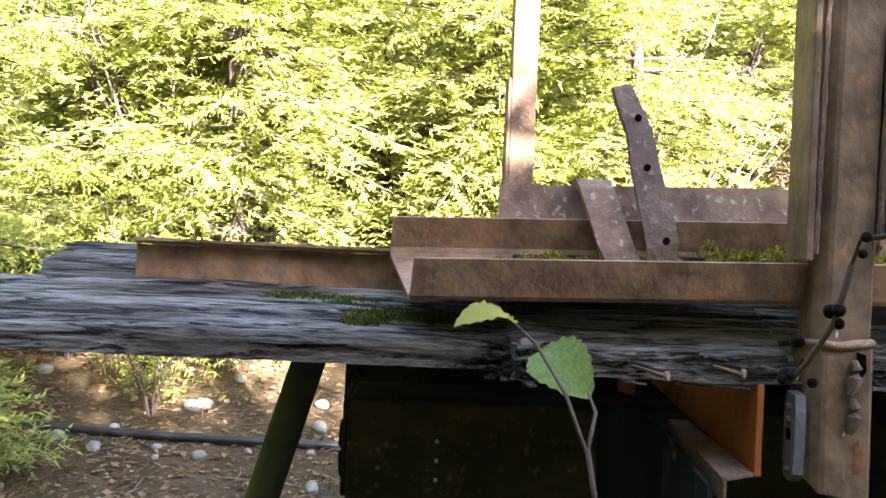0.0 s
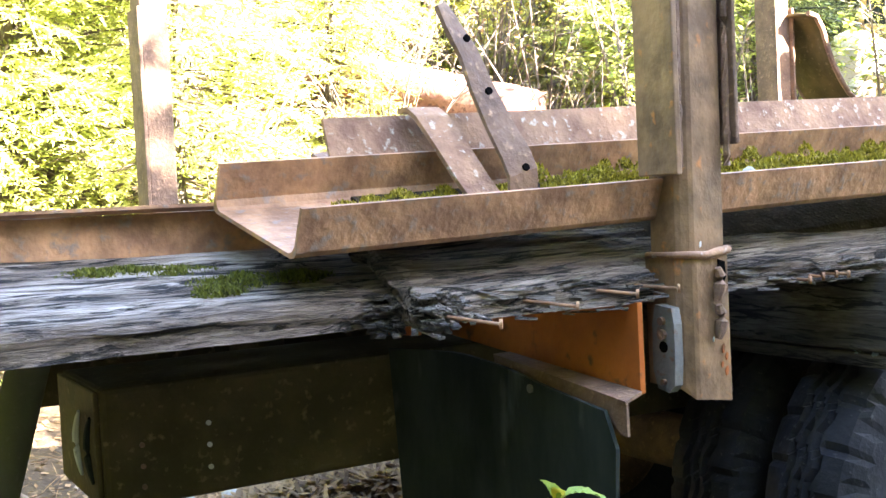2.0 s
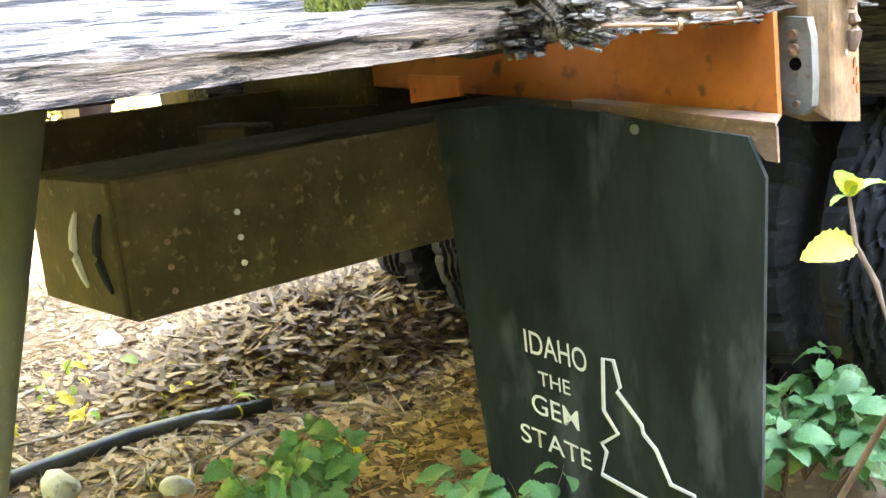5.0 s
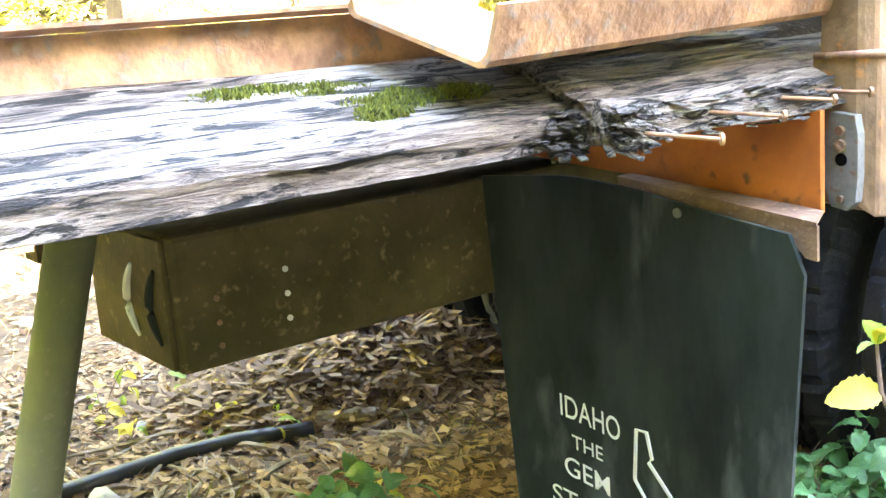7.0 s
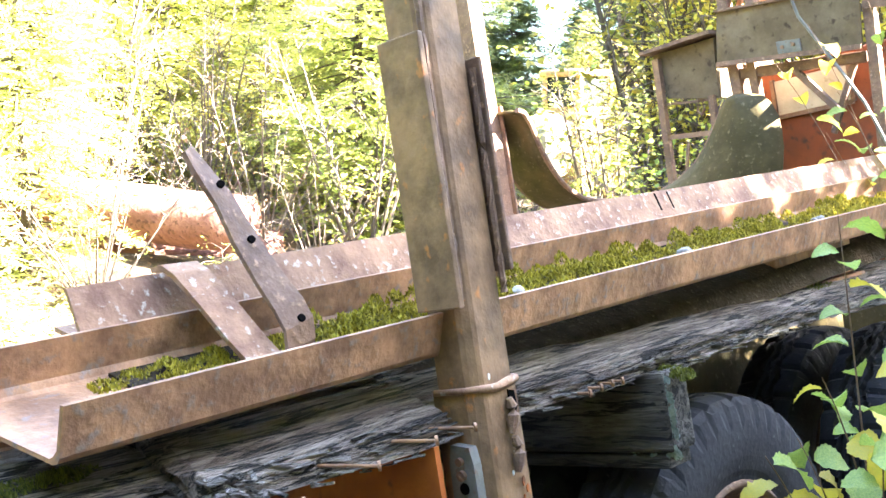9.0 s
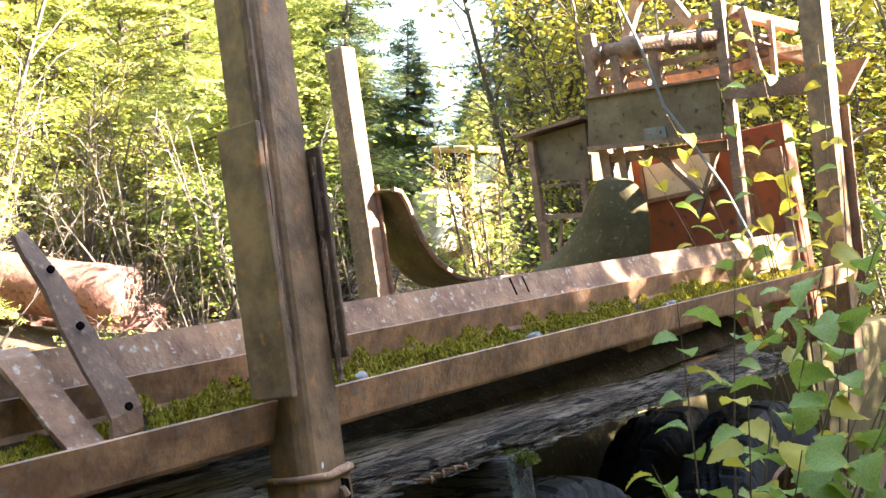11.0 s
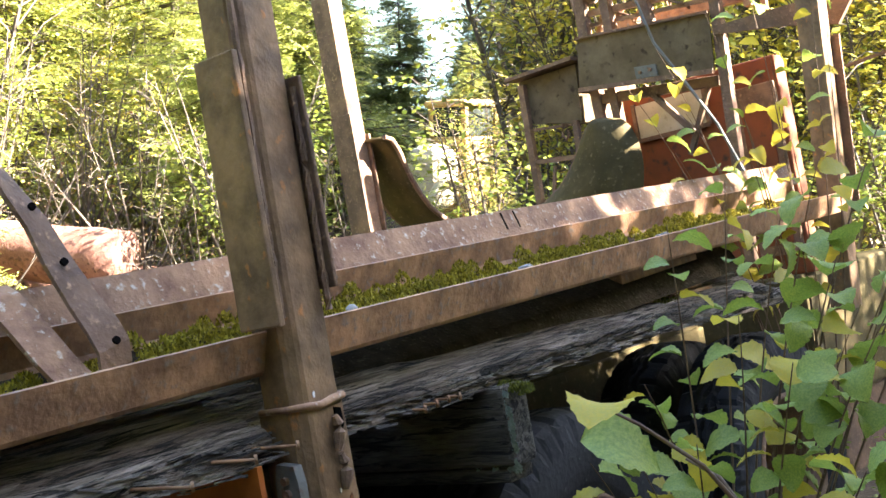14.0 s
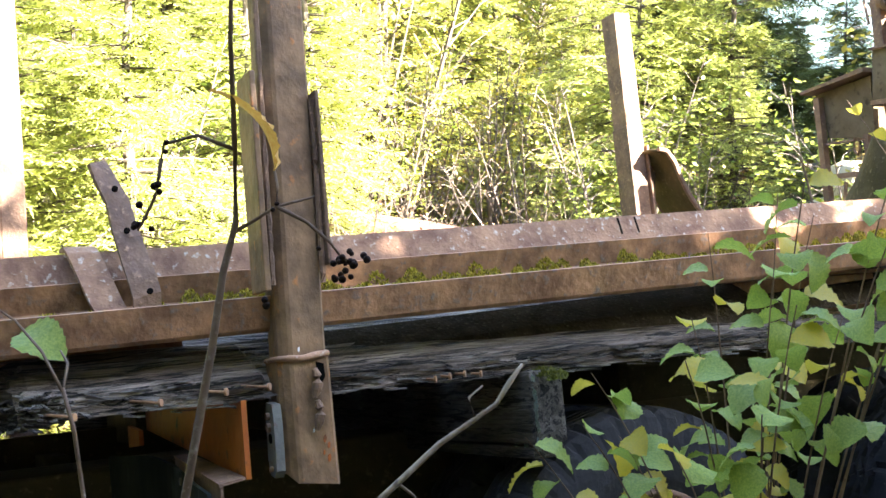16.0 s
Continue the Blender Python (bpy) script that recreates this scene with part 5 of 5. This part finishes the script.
put_leaf(t, HAZEL[2], (-0.617, -1.012, 1.463), (-0.055, -0.02, 0.012), 0.055, rnd)
put_leaf(t, HAZEL[0], (-0.591, -0.975, 1.428), (0.05, -0.065, -0.02), 0.066, rnd)
t = thing("seedling", "slim reddish shoot with small yellow-green leaves", "plant", (-0.42, -0.36, 0.05), FLAT)
stem(t, [(-0.42, -0.36, 0.05), (-0.455, -0.395, 0.5), SHOOT[0], SHOOT[1], SHOOT[2], SHOOT[3]], [0.005, 0.0045, 0.004, 0.0036, 0.003, 0.002])
for at, way, size, kind in ((SHOOT[2], (-0.8, 0.55, -0.12), 0.06, 0), (SHOOT[3], (0.8, -0.5, 0.3), 0.068, 2), (SHOOT[3], (-0.4, 0.2, 0.9), 0.04, 2), (SHOOT[3], (-0.8, 0.3, -0.1), 0.026, 2), (SHOOT[3], (-0.1, -0.3, 0.8), 0.03, 0)):
    put_leaf(t, VINE[kind], at, way, size, rnd)
BERRY = material("black_dried_berry", (0.012, 0.007, 0.006), (0.025, 0.014, 0.011), (0.05, 0.03, 0.024), 0.02, (1, 1, 1), 0.8, 0, 0.3, 200, 0.6, gloss=0.1)
t = thing("dead_stalk", "dead brown stalk with dried black berries and one orange leaf", "plant", (-0.56, -1.58, 0.3), FLAT)
stem(t, [(-0.60, -1.60, 0.3), (-0.575, -1.59, 0.9), (-0.545, -1.573, 1.38), (-0.518, -1.556, 1.487), (-0.507, -1.551, 1.542), (-0.497, -1.549, 1.575), (-0.497, -1.551, 1.63), (-0.501, -1.56, 1.70), (-0.498, -1.57, 1.85)],
     [0.0038, 0.0036, 0.0032, 0.0029, 0.0026, 0.0023, 0.002, 0.0017, 0.0012])
SIDE = Vector((0.88, -0.47, 0))


def off(node, right, up):
    return Vector(node) + SIDE * right + Vector((0, 0, up))


UPPER, LOWER = (-0.497, -1.551, 1.626), (-0.497, -1.549, 1.569)
for pts in ([off(UPPER, 0, 0), off(UPPER, -0.026, 0.010), off(UPPER, -0.05, 0.004), off(UPPER, -0.052, -0.006)],
            [off(LOWER, 0, 0), off(LOWER, 0.014, 0.008), off(LOWER, 0.029, 0.017), off(LOWER, 0.057, 0.024)],
            [off(LOWER, 0.029, 0.017), off(LOWER, 0.05, 0.006), off(LOWER, 0.066, -0.008), off(LOWER, 0.075, -0.02)],
            [off(LOWER, 0.029, 0.017), off(LOWER, 0.03, 0.03), off(LOWER, 0.028, 0.042)],
            [off(UPPER, -0.052, -0.006), off(UPPER, -0.056, -0.03), off(UPPER, -0.064, -0.046), off(UPPER, -0.07, -0.056)]):
    stem(t, pts, [0.0016, 0.0013, 0.0011, 0.0008][:len(pts)], name="twig")
for node, right, up, spread, n in ((UPPER, -0.05, 0.001, 0.002, 2), (UPPER, -0.056, -0.028, 0.003, 3), (UPPER, -0.066, -0.05, 0.005, 7), (LOWER, 0.077, -0.024, 0.007, 24), (LOWER, 0.03, 0.018, 0.002, 2), (LOWER, 0.02, -0.05, 0.003, 2)):
    for _ in range(n):
        b = bmesh.new()
        bmesh.ops.create_icosphere(b, subdivisions=2, radius=rnd.uniform(0.0017, 0.0030), matrix=Matrix.Translation(off(node, right, up) + Vector((rnd.gauss(0, spread), rnd.gauss(0, spread), rnd.gauss(0, spread)))))
        part("berry", b, BERRY, t, smooth=True)
put_leaf(t, leaf_mesh(LEAF_ORANGE, 12, 0.2, 0.35), off(LOWER, 0.028, 0.042), SIDE * -0.43 + Vector((0, 0, 0.9)), 0.07, rnd)
for k, (x, y) in enumerate(((-0.50, 0.80), (-0.42, 0.88), (-0.34, 0.80), (-0.58, 0.74), (-0.36, 0.36), (-0.30, 0.31), (0.35, 0.06), (0.42, 0.14), (0.30, -0.02), (0.24, 0.04), (0.40, -0.05), (0.48, 0.08),
                            (-0.55, 1.9), (-0.3, 2.0), (-0.1, 1.75), (-0.75, 1.95), (0.15, 2.1), (-1.0, 2.1), (-0.45, 2.3), (-0.25, 0.95), (-0.35, 1.75), (-1.2, 1.2), (-0.15, 1.85), (-0.5, 2.15), (-0.9, 1.7), (-0.2, 1.6), (-1.6, 1.6), (-2.0, 2.4))):
    z = height(x, y)
    low = k < 12
    sapling("ground_plant", "low plant with glossy dark green leaves" if low else "low plant with yellow-green leaves", (x, y, z),
            [(x + rnd.uniform(-0.1, 0.1), y + rnd.uniform(-0.1, 0.1), z + (rnd.uniform(0.14, 0.30) if low else rnd.uniform(0.06, 0.14))) for _ in range(4 if low else 2)], 6 if low else 3, LOW if low else VINE, 0.075 if low else 0.06, 50 + k, 0.002, 0.35)

t = thing("bare_twig", "pale bare leafless twig", "plant", (-0.5, -1.3, 0.25), FLAT)
stem(t, [(-0.5, -1.3, 0.25), (-0.46, -1.36, 0.9), (-0.37, -1.38, 1.27), (-0.30, -1.377, 1.318), (-0.255, -1.376, 1.35), (-0.19, -1.37, 1.38), (-0.175, -1.37, 1.40), (-0.159, -1.368, 1.417)], [0.005, 0.0045, 0.0036, 0.0032, 0.003, 0.0025, 0.003, 0.0016], TWIG)
stem(t, [(-0.30, -1.377, 1.318), (-0.285, -1.375, 1.305), (-0.28, -1.375, 1.30)], [0.0018, 0.0014, 0.001], TWIG, "side_twig")
stem(t, [(-0.215, -1.372, 1.37), (-0.22, -1.37, 1.39), (-0.205, -1.37, 1.40)], [0.0016, 0.0013, 0.001], TWIG, "side_twig")

# ---- forest floor ----
rnd = random.Random(77)
verts, faces = [], []
for k in range(36000):
    x, y = (rnd.uniform(-4.8, 2.5), 0.1 + 6.5 * rnd.random() ** 0.8) if k % 5 < 3 else (rnd.uniform(-1.9, 0.7), rnd.uniform(0.3, 2.9))
    z = height(x, y) + rnd.uniform(0.0, 0.015)
    a, q = rnd.uniform(0, 6.283), rnd.uniform(0.012, 0.032)
    u = Vector((math.cos(a), math.sin(a), rnd.uniform(-0.35, 0.35))) * q
    v = Vector((-math.sin(a), math.cos(a), rnd.uniform(-0.35, 0.35))) * q * rnd.uniform(0.35, 0.7)
    if k % 3 == 0:
        u, v = u * 2.8, v * 0.16
    i = len(verts)
    p = Vector((x, y, z + 0.006))
    verts += [p - u, p + v + Vector((0, 0, 0.004)), p + u, p - v]
    faces.append((i, i + 1, i + 2, i + 3))
for k in range(5200):
    a, d = rnd.uniform(0, 6.283), math.sqrt(rnd.random())
    x, y = 0.42 + 0.85 * d * math.cos(a), 1.95 + 0.5 * d * math.sin(a)
    p = Vector((x, y, height(x, y) + 0.20 * (1 - d * d) + rnd.uniform(0.0, 0.03)))
    a = rnd.gauss(0.6, 0.8)
    u = Vector((math.cos(a), math.sin(a), rnd.uniform(-0.5, 0.5))) * rnd.uniform(0.03, 0.085)
    v = Vector((-math.sin(a), math.cos(a), rnd.uniform(-0.5, 0.5))) * rnd.uniform(0.004, 0.011)
    i = len(verts)
    verts += [p - u - v, p - u + v, p + u + v * 0.6, p + u - v]
    faces.append((i, i + 1, i + 2, i + 3))
tagged(new("leaf_litter", mesh_of("leaf_litter", [tuple(v) for v in verts], faces, LITTER)), "brown and tan fallen leaves and needles", "litter", kind="stuff")
verts, faces = [], []
for k in range(5000):
    x, y = rnd.uniform(-4, 1.5), rnd.uniform(0.4, 6.0)
    if noise.noise((x * 1.3, y * 1.3, 12)) < 0.05:
        continue
    z = height(x, y)
    a = rnd.uniform(0, 6.283)
    h = rnd.uniform(0.03, 0.11)
    i = len(verts)
    verts += [(x - 0.003, y, z), (x + 0.003, y, z), (x + 0.06 * math.cos(a), y + 0.06 * math.sin(a), z + h)]
    faces.append((i, i + 1, i + 2))
tagged(new("grass", mesh_of("grass", verts, faces, MOSS_GREEN)), "sparse green and yellow grass blades", "grass", kind="stuff")
for k in range(110):
    x, y = (rnd.uniform(-1.6, 0.6), rnd.uniform(0.9, 3.4)) if k < 50 else (rnd.uniform(-0.8, 0.4), rnd.uniform(1.1, 2.4))
    a, ln = rnd.uniform(0, 3.14), rnd.uniform(0.12, 0.5)
    pts = [(x + ln * u * math.cos(a + 0.3 * u), y + ln * u * math.sin(a + 0.3 * u)) for u in (0, 0.33, 0.66, 1)]
    r = rnd.uniform(0.004, 0.012)
    single("stick", tube(bmesh.new(), [(px, py, height(px, py) + r + 0.012 * (j % 2)) for j, (px, py) in enumerate(pts)], [r, r * 0.9, r * 0.8, r * 0.5], 6), TWIG,
           "dry broken stick on the forest floor", "stick", FLAT, "sticks")
single("stick", tube(bmesh.new(), [(-0.06, 1.6, height(-0.06, 1.6) + 0.035), (0.10, 1.48, height(0.10, 1.48) + 0.035)], [0.026, 0.024], 10), TWIG, "short peeled branch end on the ground", "stick", FLAT, "sticks")
for k in range(96):
    x, y = ((-0.77, 1.46), (-0.56, 1.23), (-0.45, 1.1))[k] if k < 3 else (rnd.uniform(-1.5, -0.5), rnd.uniform(0.7, 1.3)) if k < 9 else (rnd.uniform(-3.6, 0.2), rnd.uniform(1.4, 4.2)) if k < 40 else (rnd.uniform(-4.2, -1.0), rnd.uniform(3.6, 6.2))
    r = (0.075, 0.05, 0.05)[k] if k < 3 else rnd.uniform(0.02, 0.06)
    single("stone", pebble(bmesh.new(), (x, y, height(x, y) + r * 0.3), r, rnd), STONE, "rounded grey stone half sunk in the litter", "stone", FLAT, "stones", smooth=True)
HOSE = material("black_hose", (0.02, 0.02, 0.022), (0.035, 0.035, 0.04), (0.08, 0.075, 0.07), 0.1, (1, 1, 1), 0.5, 0, 0.1, 60, 0.66)
for pts in (((-0.09, 1.54), (-0.3, 1.63), (-0.49, 1.66), (-0.86, 1.63), (-1.4, 1.72), (-2.0, 1.7)), ((-0.6, 3.85), (-1.45, 3.87), (-2.1, 3.9), (-2.85, 3.98), (-4.2, 4.1))):
    single("hose", tube(bmesh.new(), [(x, y, height(x, y) + 0.03) for x, y in pts], 0.024, 12), HOSE, "black plastic hose lying on the ground", "hose", FLAT, smooth=True)
